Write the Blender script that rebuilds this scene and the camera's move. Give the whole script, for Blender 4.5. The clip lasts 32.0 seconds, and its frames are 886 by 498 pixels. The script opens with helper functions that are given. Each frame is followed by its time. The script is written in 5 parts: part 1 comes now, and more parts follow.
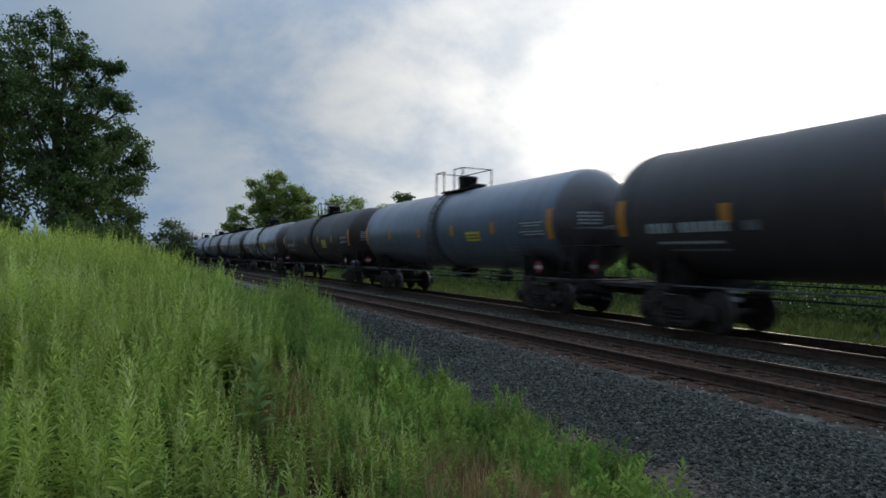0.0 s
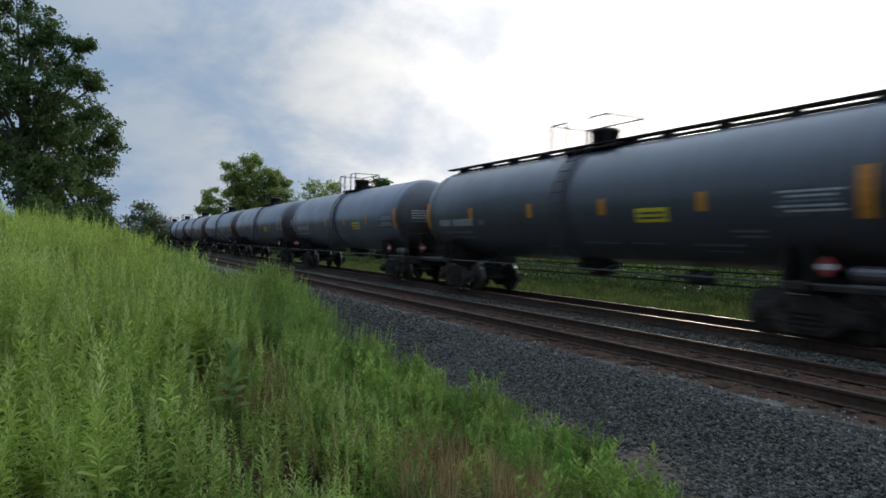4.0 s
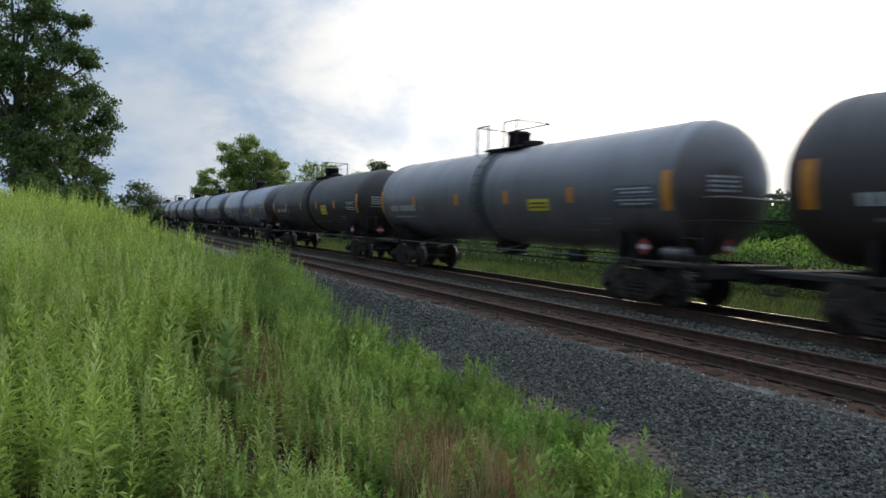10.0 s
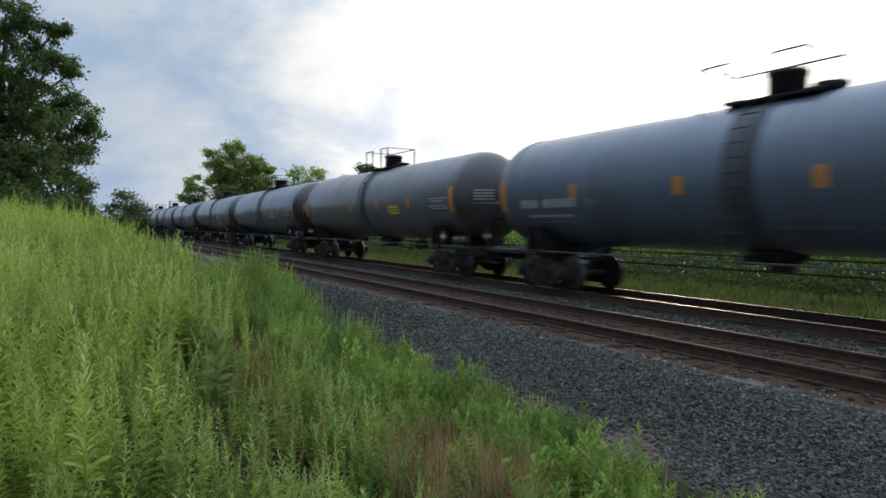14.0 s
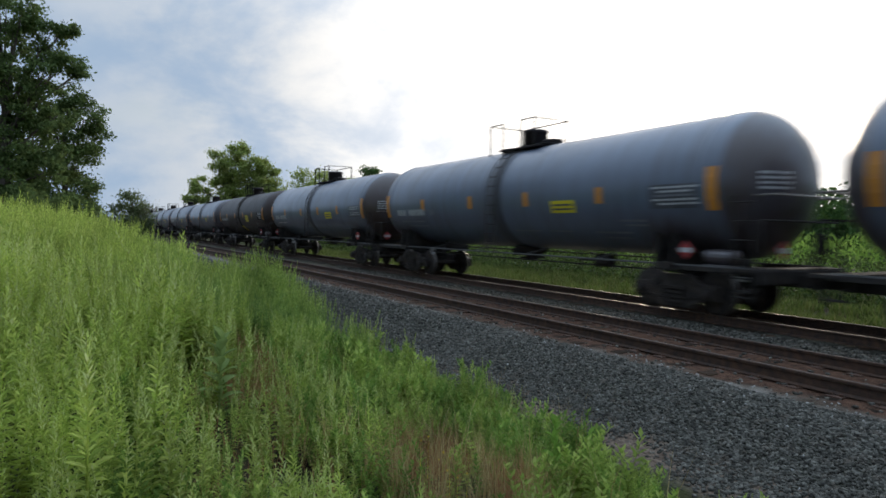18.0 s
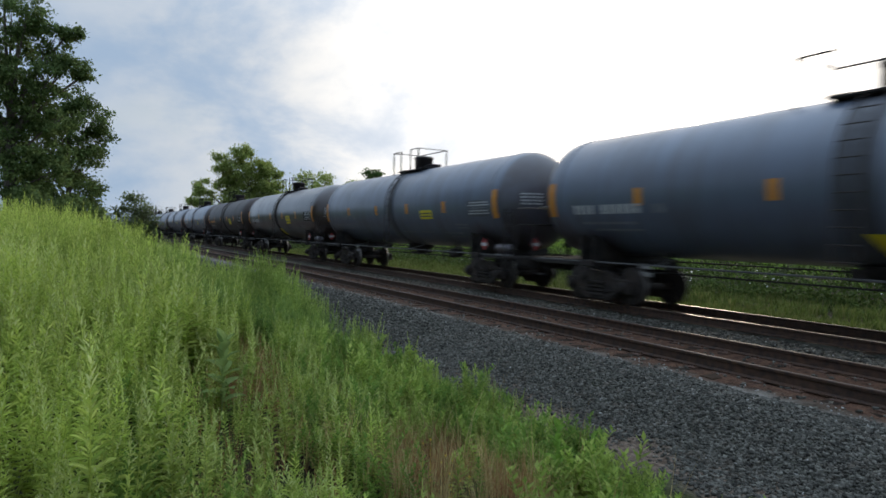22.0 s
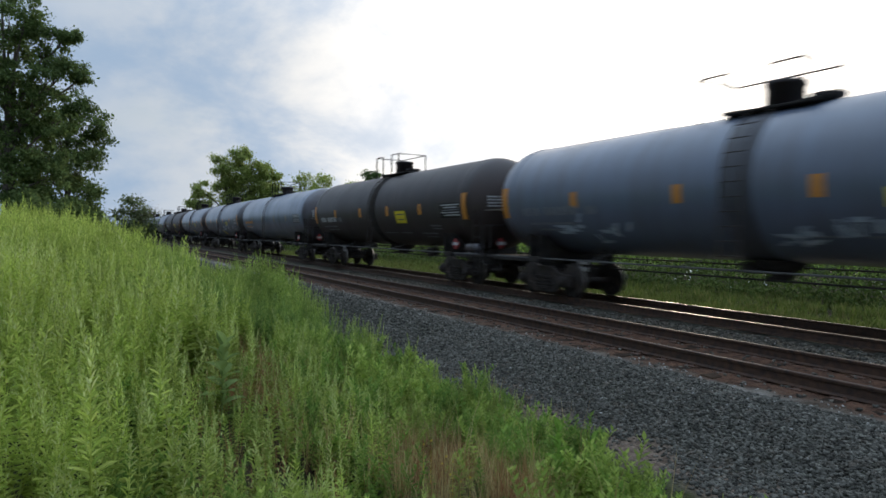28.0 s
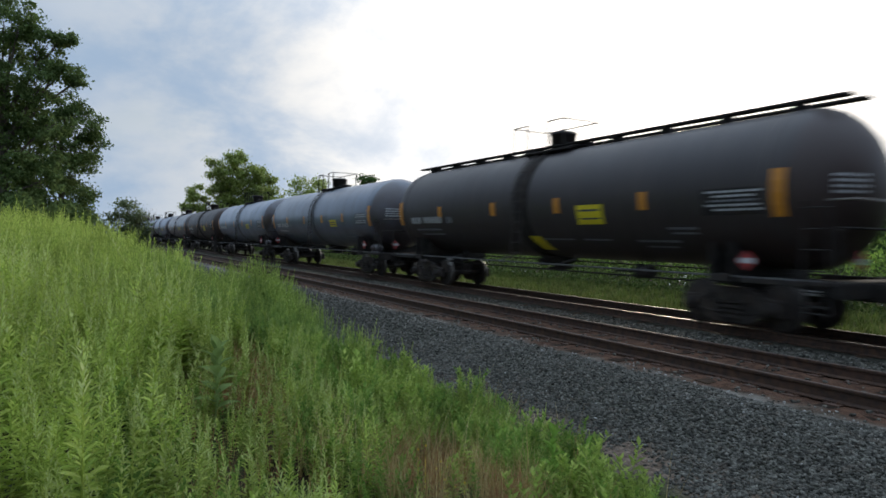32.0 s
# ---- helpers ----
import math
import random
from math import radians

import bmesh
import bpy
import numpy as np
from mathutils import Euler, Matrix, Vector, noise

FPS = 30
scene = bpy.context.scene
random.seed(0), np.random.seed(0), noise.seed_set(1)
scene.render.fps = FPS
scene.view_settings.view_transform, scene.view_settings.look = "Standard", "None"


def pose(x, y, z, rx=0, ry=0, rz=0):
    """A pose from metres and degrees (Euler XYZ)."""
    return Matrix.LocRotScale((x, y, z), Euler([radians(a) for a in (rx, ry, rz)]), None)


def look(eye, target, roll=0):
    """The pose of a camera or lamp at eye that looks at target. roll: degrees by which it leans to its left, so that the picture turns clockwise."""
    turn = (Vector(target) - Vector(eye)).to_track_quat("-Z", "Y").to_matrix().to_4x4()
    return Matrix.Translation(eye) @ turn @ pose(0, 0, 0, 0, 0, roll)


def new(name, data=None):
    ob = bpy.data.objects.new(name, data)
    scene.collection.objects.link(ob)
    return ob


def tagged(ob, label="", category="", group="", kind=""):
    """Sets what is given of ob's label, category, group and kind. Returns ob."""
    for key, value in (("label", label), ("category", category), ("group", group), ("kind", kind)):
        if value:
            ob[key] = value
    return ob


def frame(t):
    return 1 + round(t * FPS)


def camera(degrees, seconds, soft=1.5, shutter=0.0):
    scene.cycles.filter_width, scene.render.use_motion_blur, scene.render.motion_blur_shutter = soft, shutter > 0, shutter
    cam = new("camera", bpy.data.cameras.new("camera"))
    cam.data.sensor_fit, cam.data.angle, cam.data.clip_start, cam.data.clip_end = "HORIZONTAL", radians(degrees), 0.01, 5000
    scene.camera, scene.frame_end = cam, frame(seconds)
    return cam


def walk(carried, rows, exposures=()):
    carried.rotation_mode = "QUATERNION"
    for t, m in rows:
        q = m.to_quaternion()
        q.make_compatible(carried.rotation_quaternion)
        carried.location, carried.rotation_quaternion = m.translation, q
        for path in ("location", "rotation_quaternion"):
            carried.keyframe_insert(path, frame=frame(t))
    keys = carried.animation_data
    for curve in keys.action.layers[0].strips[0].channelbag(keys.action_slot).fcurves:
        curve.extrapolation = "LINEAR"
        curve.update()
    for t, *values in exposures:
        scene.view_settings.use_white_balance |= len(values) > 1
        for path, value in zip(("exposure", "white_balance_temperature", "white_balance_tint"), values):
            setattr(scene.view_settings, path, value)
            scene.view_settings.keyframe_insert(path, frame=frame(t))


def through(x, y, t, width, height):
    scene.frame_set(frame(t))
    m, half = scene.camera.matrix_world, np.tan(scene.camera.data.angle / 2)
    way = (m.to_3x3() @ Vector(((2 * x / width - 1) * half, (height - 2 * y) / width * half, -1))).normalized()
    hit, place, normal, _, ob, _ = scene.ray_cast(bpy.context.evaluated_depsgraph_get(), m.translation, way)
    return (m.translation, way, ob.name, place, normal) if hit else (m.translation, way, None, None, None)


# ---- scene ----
# world: x to the right of the track's direction, y along the track, z up, rail top at z = 0
EYE = (0.0, 0.0, 1.686)
LENS = 70.86
TRAIN_X = 12.455      # centre line of the track that carries the train
NEAR_X = 8.622        # centre line of the empty track
SPEED = 20.605        # metres a second, towards the camera
TURNS = [
    (0.0, 90.626, -0.543, -27.047),
    (0.5, 90.65, -0.78, -26.764),
    (1.0, 90.585, -0.904, -26.849),
    (1.5, 90.492, -1.375, -27.142),
    (2.0, 90.43, -1.401, -28.728),
    (2.5, 90.038, -1.289, -28.761),
    (3.0, 89.891, -0.993, -28.855),
    (3.5, 89.735, -1.062, -28.97),
    (5.5, 87.883, -1.179, -29.855),
    (6.0, 87.824, -1.665, -29.995),
    (6.5, 87.758, -1.837, -30.029),
    (7.0, 87.615, -1.934, -30.076),
    (7.5, 87.75, -2.188, -29.912),
    (8.0, 87.782, -2.576, -29.717),
    (8.5, 87.656, -2.868, -29.289),
    (9.0, 87.504, -2.578, -29.185),
    (9.5, 87.565, -2.456, -29.186),
    (10.0, 87.922, -1.948, -29.461),
    (10.5, 88.064, -1.441, -29.746),
    (11.0, 88.099, -1.2, -29.837),
    (11.5, 88.099, -0.933, -29.931),
    (12.0, 88.04, -0.501, -30.067),
    (12.5, 87.99, -0.088, -30.44),
    (13.0, 88.003, -0.242, -30.507),
    (13.5, 88.01, -0.587, -30.378),
    (14.0, 88.034, -0.515, -30.476),
    (14.5, 88.065, -0.457, -30.504),
    (16.5, 88.355, -0.968, -30.215),
    (17.0, 88.364, -1.193, -30.162),
    (17.5, 88.372, -1.216, -30.136),
    (18.0, 88.341, -1.047, -30.124),
    (18.5, 88.301, -1.123, -30.092),
    (19.0, 88.291, -1.083, -30.026),
    (19.5, 88.33, -1.344, -29.967),
    (20.0, 88.293, -1.283, -29.885),
    (20.5, 88.42, -1.274, -29.914),
    (21.0, 88.409, -1.767, -29.801),
    (21.5, 88.52, -1.537, -29.815),
    (22.0, 88.597, -1.172, -29.865),
    (22.5, 88.538, -1.25, -29.925),
    (23.0, 88.274, -1.063, -29.966),
    (23.5, 88.276, -0.626, -30.094),
    (24.0, 88.294, -0.264, -30.156),
    (24.5, 88.362, -0.106, -30.253),
    (25.0, 88.498, -0.469, -30.291),
    (25.5, 88.578, -1.172, -30.032),
    (27.5, 88.692, -0.977, -29.889),
    (28.0, 88.672, -0.811, -29.936),
    (28.5, 88.828, -0.953, -29.922),
    (29.0, 88.753, -1.398, -29.892),
    (29.5, 88.891, -1.135, -29.923),
    (30.0, 88.918, -1.103, -29.958),
    (30.5, 89.004, -0.856, -30.156),
    (31.0, 89.024, -0.754, -30.236),
    (31.5, 89.094, -0.905, -30.298),
    (32.0, 89.096, -1.012, -30.376),
]
cam = camera(LENS, 32.0, soft=1.6, shutter=0.38)
walk(cam, [(t, pose(*EYE, a, b, c)) for t, a, b, c in TURNS],
     exposures=[(0.0, -0.42, 6200, 8), (2.0, -0.5, 6200, 8), (3.5, -0.3, 6250, 9), (5.5, 0.15, 6550, 10), (32.0, 0.13, 6600, 10)])

# ---- light ----
SUN_AZ, SUN_EL = radians(52.0), radians(13.0)
SUN_DIR = Vector((math.sin(SUN_AZ) * math.cos(SUN_EL), math.cos(SUN_AZ) * math.cos(SUN_EL), math.sin(SUN_EL)))


def make_world():
    world = bpy.data.worlds.new("evening_sky")
    scene.world = world
    world.use_nodes = True
    nt = world.node_tree
    nt.nodes.clear()
    N, K = nt.nodes.new, nt.links.new
    co = N("ShaderNodeTexCoord")
    sky = N("ShaderNodeTexSky")
    sky.sky_type, sky.sun_disc = "NISHITA", False
    sky.sun_elevation, sky.sun_rotation = SUN_EL, SUN_AZ
    sky.air_density, sky.dust_density, sky.ozone_density = 1.0, 1.2, 1.5
    sky_gain = N("ShaderNodeVectorMath")
    sky_gain.operation = "SCALE"
    sky_gain.inputs["Scale"].default_value = 0.10
    K(sky.outputs[0], sky_gain.inputs[0])
    # nearness to the sun behind the cloud veil
    dot = N("ShaderNodeVectorMath")
    dot.operation = "DOT_PRODUCT"
    dot.inputs[1].default_value = SUN_DIR
    K(co.outputs["Generated"], dot.inputs[0])
    glow = N("ShaderNodeMapRange")
    glow.inputs["From Min"].default_value, glow.inputs["From Max"].default_value = 0.66, 1.0
    K(dot.outputs["Value"], glow.inputs["Value"])
    cube = N("ShaderNodeMath")
    cube.operation = "POWER"
    cube.inputs[1].default_value = 2.9
    # cloud sheet, flattened towards the horizon
    sep = N("ShaderNodeSeparateXYZ")
    K(co.outputs["Generated"], sep.inputs[0])
    up = N("ShaderNodeMath")
    up.operation = "ADD"
    K(sep.outputs["Z"], up.inputs[0])
    up.inputs[1].default_value = 0.6
    up2 = N("ShaderNodeMath")
    up2.operation = "MAXIMUM"
    K(up.outputs[0], up2.inputs[0])
    up2.inputs[1].default_value = 0.06
    inv = N("ShaderNodeMath")
    inv.operation = "DIVIDE"
    inv.inputs[0].default_value = 1.0
    K(up2.outputs[0], inv.inputs[1])
    flat = N("ShaderNodeVectorMath")
    flat.operation = "SCALE"
    K(co.outputs["Generated"], flat.inputs[0])
    K(inv.outputs[0], flat.inputs["Scale"])
    noi = N("ShaderNodeTexNoise")
    noi.inputs["Scale"].default_value = 1.6
    noi.inputs["Detail"].default_value = 7.0
    noi.inputs["Roughness"].default_value = 0.52
    noi.inputs["Distortion"].default_value = 0.1
    K(flat.outputs[0], noi.inputs["Vector"])
    mask = N("ShaderNodeMapRange")
    mask.interpolation_type = "SMOOTHSTEP"
    mask.inputs["From Min"].default_value, mask.inputs["From Max"].default_value = 0.12, 0.42
    K(noi.outputs["Fac"], mask.inputs["Value"])
    noi2 = N("ShaderNodeTexNoise")
    noi2.inputs["Scale"].default_value = 3.6
    noi2.inputs["Detail"].default_value = 7.0
    noi2.inputs["Distortion"].default_value = 0.15
    noi2.inputs["Roughness"].default_value = 0.57
    K(flat.outputs[0], noi2.inputs["Vector"])
    shade = N("ShaderNodeMix")
    shade.data_type = "RGBA"
    shade.inputs["A"].default_value = (0.345, 0.462, 0.625, 1)
    shade.inputs["B"].default_value = (0.70, 0.72, 0.735, 1)
    ram = N("ShaderNodeMapRange")
    ram.interpolation_type = "SMOOTHSTEP"
    ram.inputs["From Min"].default_value, ram.inputs["From Max"].default_value = 0.40, 0.66
    K(noi2.outputs["Fac"], ram.inputs["Value"])
    # the bright veil is uneven too
    uneven = N("ShaderNodeMapRange")
    uneven.inputs["From Min"].default_value, uneven.inputs["From Max"].default_value = 0.3, 0.7
    uneven.inputs["To Min"].default_value, uneven.inputs["To Max"].default_value = 0.82, 1.14
    K(noi2.outputs["Fac"], uneven.inputs["Value"])
    thick = N("ShaderNodeMath")
    thick.operation, thick.use_clamp = "MULTIPLY", True
    K(glow.outputs[0], thick.inputs[0])
    K(uneven.outputs[0], thick.inputs[1])
    K(thick.outputs[0], cube.inputs[0])
    # bright puffs gather towards the sun's side
    side = N("ShaderNodeMapRange")
    side.interpolation_type = "SMOOTHSTEP"
    side.inputs["From Min"].default_value, side.inputs["From Max"].default_value = 0.5, 0.88
    side.inputs["To Min"].default_value, side.inputs["To Max"].default_value = 0.2, 0.95
    K(dot.outputs["Value"], side.inputs["Value"])
    puff = N("ShaderNodeMath")
    puff.operation = "MULTIPLY"
    K(ram.outputs[0], puff.inputs[0])
    K(side.outputs[0], puff.inputs[1])
    K(puff.outputs[0], shade.inputs["Factor"])
    mix = N("ShaderNodeMix")
    mix.data_type = "RGBA"
    K(mask.outputs[0], mix.inputs["Factor"])
    K(sky_gain.outputs[0], mix.inputs["A"])
    # a cloud sheet grows brighter towards the zenith
    rise = N("ShaderNodeMapRange")
    rise.interpolation_type = "SMOOTHSTEP"
    rise.inputs["From Min"].default_value, rise.inputs["From Max"].default_value = 0.25, 1.0
    rise.inputs["To Min"].default_value, rise.inputs["To Max"].default_value = 0.95, 2.7
    K(sep.outputs["Z"], rise.inputs["Value"])
    lit = N("ShaderNodeVectorMath")
    lit.operation = "SCALE"
    K(shade.outputs["Result"], lit.inputs[0])
    # and duller on the side away from the sun
    away = N("ShaderNodeMapRange")
    away.interpolation_type = "SMOOTHSTEP"
    away.inputs["From Min"].default_value, away.inputs["From Max"].default_value = -0.6, 0.4
    away.inputs["To Min"].default_value, away.inputs["To Max"].default_value = 0.68, 1.0
    K(dot.outputs["Value"], away.inputs["Value"])
    level = N("ShaderNodeMath")
    level.operation = "MULTIPLY"
    K(rise.outputs[0], level.inputs[0])
    K(away.outputs[0], level.inputs[1])
    K(level.outputs[0], lit.inputs["Scale"])
    K(lit.outputs[0], mix.inputs["B"])
    veil = N("ShaderNodeMix")
    veil.data_type = "RGBA"
    K(cube.outputs[0], veil.inputs["Factor"])
    K(mix.outputs["Result"], veil.inputs["A"])
    veil.inputs["B"].default_value = (1.8, 1.7, 1.58, 1)
    bg = N("ShaderNodeBackground")
    bg.inputs["Strength"].default_value = 1.0
    K(veil.outputs["Result"], bg.inputs["Color"])
    out = N("ShaderNodeOutputWorld")
    K(bg.outputs[0], out.inputs["Surface"])


make_world()
sun = new("sun", bpy.data.lights.new("sun", "SUN"))
sun.data.energy, sun.data.angle, sun.data.color = 1.3, radians(9.0), (1.0, 0.86, 0.68)
sun.matrix_world = look(SUN_DIR * 100, (0, 0, 0))


# ---- materials ----
def material(name, rough=0.6, metal=0.0):
    m = bpy.data.materials.new(name)
    m.use_nodes = True
    b = m.node_tree.nodes["Principled BSDF"]
    b.inputs["Roughness"].default_value, b.inputs["Metallic"].default_value = rough, metal
    return m, m.node_tree, b


def varied(name, a, b, scale=4.0, rough=0.6, metal=0.0, bump=0.0, fine=40.0, stain=None, stain_amount=0.5, stretch=(1, 1, 1),
           random_by="", lo=0.35, hi=0.65, spec=0.5):
    """Two colours mixed by noise at two scales, an optional stain colour, fine bump, and a tint per piece."""
    m, nt, bs = material(name, rough, metal)
    N, K = nt.nodes.new, nt.links.new
    bs.inputs["Specular IOR Level"].default_value = spec
    co = N("ShaderNodeTexCoord")
    mp = N("ShaderNodeMapping")
    mp.inputs["Scale"].default_value = stretch
    K(co.outputs["Object"], mp.inputs[0])
    n1 = N("ShaderNodeTexNoise")
    n1.inputs["Scale"].default_value, n1.inputs["Detail"].default_value = scale, 5.0
    K(mp.outputs[0], n1.inputs["Vector"])
    r = N("ShaderNodeMapRange")
    r.inputs["From Min"].default_value, r.inputs["From Max"].default_value = lo, hi
    K(n1.outputs["Fac"], r.inputs["Value"])
    mix = N("ShaderNodeMix")
    mix.data_type = "RGBA"
    mix.inputs["A"].default_value, mix.inputs["B"].default_value = (*a, 1), (*b, 1)
    K(r.outputs[0], mix.inputs["Factor"])
    col = mix.outputs["Result"]
    n2 = N("ShaderNodeTexNoise")
    n2.inputs["Scale"].default_value, n2.inputs["Detail"].default_value = fine, 4.0
    K(co.outputs["Object"], n2.inputs["Vector"])
    if stain:
        r2 = N("ShaderNodeMapRange")
        r2.inputs["From Min"].default_value, r2.inputs["From Max"].default_value = 0.52, 0.72
        r2.inputs["To Max"].default_value = stain_amount
        n3 = N("ShaderNodeTexNoise")
        n3.inputs["Scale"].default_value, n3.inputs["Detail"].default_value = scale * 0.45, 7.0
        n3.inputs["Roughness"].default_value = 0.65
        K(mp.outputs[0], n3.inputs["Vector"])
        K(n3.outputs["Fac"], r2.inputs["Value"])
        mix2 = N("ShaderNodeMix")
        mix2.data_type = "RGBA"
        K(r2.outputs[0], mix2.inputs["Factor"])
        K(col, mix2.inputs["A"])
        mix2.inputs["B"].default_value = (*stain, 1)
        col = mix2.outputs["Result"]
    if random_by:
        hsv = N("ShaderNodeHueSaturation")
        if random_by == "island":
            src = N("ShaderNodeNewGeometry").outputs["Random Per Island"]
        else:
            src = N("ShaderNodeObjectInfo").outputs["Random"]
        v = N("ShaderNodeMapRange")
        v.inputs["To Min"].default_value, v.inputs["To Max"].default_value = 0.4, 1.7
        K(src, v.inputs["Value"])
        K(v.outputs[0], hsv.inputs["Value"])
        K(col, hsv.inputs["Color"])
        col = hsv.outputs[0]
    K(col, bs.inputs["Base Color"])
    if bump:
        bp = N("ShaderNodeBump")
        bp.inputs["Strength"].default_value, bp.inputs["Distance"].default_value = bump, 0.02
        K(n2.outputs["Fac"], bp.inputs["Height"])
        K(bp.outputs[0], bs.inputs["Normal"])
    return m


def leafy(name, a, b, c, through=0.45, rough=0.75):
    """Leaves: three greens shuffled leaf by leaf, part of the light passing through."""
    m, nt, bs = material(name, rough)
    N, K = nt.nodes.new, nt.links.new
    geo = N("ShaderNodeNewGeometry")
    ramp = N("ShaderNodeValToRGB")
    e = ramp.color_ramp.elements
    e[0].position, e[0].color = 0.0, (*a, 1)
    e[1].position, e[1].color = 1.0, (*c, 1)
    mid = e.new(0.55)
    mid.color = (*b, 1)
    K(geo.outputs["Random Per Island"], ramp.inputs[0])
    co = N("ShaderNodeTexCoord")
    n1 = N("ShaderNodeTexNoise")
    n1.inputs["Scale"].default_value = 1.15
    n1.inputs["Detail"].default_value = 5.0
    n1.inputs["Roughness"].default_value = 0.62
    K(co.outputs["Object"], n1.inputs["Vector"])
    v = N("ShaderNodeMapRange")
    v.inputs["From Min"].default_value, v.inputs["From Max"].default_value = 0.3, 0.7
    v.inputs["To Min"].default_value, v.inputs["To Max"].default_value = 0.55, 1.35
    K(n1.outputs["Fac"], v.inputs["Value"])
    hsv = N("ShaderNodeHueSaturation")
    K(ramp.outputs[0], hsv.inputs["Color"])
    K(v.outputs[0], hsv.inputs["Value"])
    K(hsv.outputs[0], bs.inputs["Base Color"])
    bs.inputs["Specular IOR Level"].default_value = 0.12
    tr = N("ShaderNodeBsdfTranslucent")
    K(hsv.outputs[0], tr.inputs["Color"])
    ms = N("ShaderNodeMixShader")
    ms.inputs[0].default_value = through
    K(bs.outputs[0], ms.inputs[1])
    K(tr.outputs[0], ms.inputs[2])
    K(ms.outputs[0], nt.nodes["Material Output"].inputs["Surface"])
    return m


def tank_paint(name, base, dirt, rough=0.42, spec=0.45, coat=0.6):
    """Weathered enamel: vertical dirt runs, soft blotches, a little rust."""
    m, nt, bs = material(name, rough)
    N, K = nt.nodes.new, nt.links.new
    co = N("ShaderNodeTexCoord")
    inf = N("ShaderNodeObjectInfo")
    off = N("ShaderNodeVectorMath")
    off.operation = "MULTIPLY_ADD"
    off.inputs[1].default_value = (1, 1, 1)
    sc = N("ShaderNodeVectorMath")
    sc.operation = "SCALE"
    sc.inputs[0].default_value = (37, 91, 53)
    K(inf.outputs["Random"], sc.inputs["Scale"])
    K(co.outputs["Object"], off.inputs[0])
    K(sc.outputs[0], off.inputs[2])
    mp = N("ShaderNodeMapping")
    mp.inputs["Scale"].default_value = (0.35, 2.6, 0.22)
    K(off.outputs[0], mp.inputs[0])
    runs = N("ShaderNodeTexNoise")
    runs.inputs["Scale"].default_value, runs.inputs["Detail"].default_value = 1.3, 6.0
    K(mp.outputs[0], runs.inputs["Vector"])
    blot = N("ShaderNodeTexNoise")
    blot.inputs["Scale"].default_value, blot.inputs["Detail"].default_value = 0.7, 6.0
    K(off.outputs[0], blot.inputs["Vector"])
    mul = N("ShaderNodeMath")
    mul.operation = "MULTIPLY"
    K(runs.outputs["Fac"], mul.inputs[0])
    K(blot.outputs["Fac"], mul.inputs[1])
    r = N("ShaderNodeMapRange")
    r.inputs["From Min"].default_value, r.inputs["From Max"].default_value = 0.16, 0.42
    r.inputs["To Max"].default_value = 0.75
    K(mul.outputs[0], r.inputs["Value"])
    mix = N("ShaderNodeMix")
    mix.data_type = "RGBA"
    mix.inputs["A"].default_value, mix.inputs["B"].default_value = (*base, 1), (*dirt, 1)
    K(r.outputs[0], mix.inputs["Factor"])
    hsv = N("ShaderNodeHueSaturation")
    v = N("ShaderNodeMapRange")
    v.inputs["To Min"].default_value, v.inputs["To Max"].default_value = 0.85, 1.15
    K(inf.outputs["Random"], v.inputs["Value"])
    K(v.outputs[0], hsv.inputs["Value"])
    K(mix.outputs["Result"], hsv.inputs["Color"])
    # brown road grime caked on the two heads; beside the trucks, wheel spray plus painted-in shade
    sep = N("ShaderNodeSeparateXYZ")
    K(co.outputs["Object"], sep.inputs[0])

    def number(op, a, b):
        n = N("ShaderNodeMath")
        n.operation, n.use_clamp = op, False
        for i, q in enumerate((a, b)):
            if isinstance(q, (int, float)):
                n.inputs[i].default_value = q
            else:
                K(q, n.inputs[i])
        return n.outputs[0]

    def ramp(value, a, b, top=1.0):
        n = N("ShaderNodeMapRange")
        n.interpolation_type = "SMOOTHSTEP"
        n.inputs["From Min"].default_value, n.inputs["From Max"].default_value, n.inputs["To Max"].default_value = a, b, top
        K(value, n.inputs["Value"])
        return n.outputs[0]

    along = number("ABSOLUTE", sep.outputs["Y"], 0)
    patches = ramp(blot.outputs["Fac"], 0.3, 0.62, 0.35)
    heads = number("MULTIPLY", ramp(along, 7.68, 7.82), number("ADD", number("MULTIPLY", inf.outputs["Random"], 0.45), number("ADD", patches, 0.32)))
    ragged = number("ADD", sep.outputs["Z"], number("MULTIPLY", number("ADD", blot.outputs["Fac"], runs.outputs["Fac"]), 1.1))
    # low sides by the trucks: spray dirt and underside shade in one colour
    spray_and_shade = number("MULTIPLY", ramp(number("ABSOLUTE", number("SUBTRACT", along, 6.9), 0), 1.7, 0.7), ramp(ragged, 3.3, 2.6, 0.85))
    grime_and_shade = number("MAXIMUM", heads, spray_and_shade)
    grime_shade_mix = N("ShaderNodeMix")
    grime_shade_mix.data_type = "RGBA"
    K(grime_and_shade, grime_shade_mix.inputs["Factor"])
    K(hsv.outputs[0], grime_shade_mix.inputs["A"])
    grime_shade_mix.inputs["B"].default_value = (0.052, 0.034, 0.030, 1)
    K(grime_shade_mix.outputs["Result"], bs.inputs["Base Color"])
    bs.inputs["Specular IOR Level"].default_value = spec
    bs.inputs["Coat Weight"].default_value, bs.inputs["Coat Roughness"].default_value = coat, 0.26
    rr = N("ShaderNodeMapRange")
    rr.inputs["To Min"].default_value, rr.inputs["To Max"].default_value = rough - 0.1, rough + 0.2
    K(blot.outputs["Fac"], rr.inputs["Value"])
    K(rr.outputs[0], bs.inputs["Roughness"])
    bp = N("ShaderNodeBump")
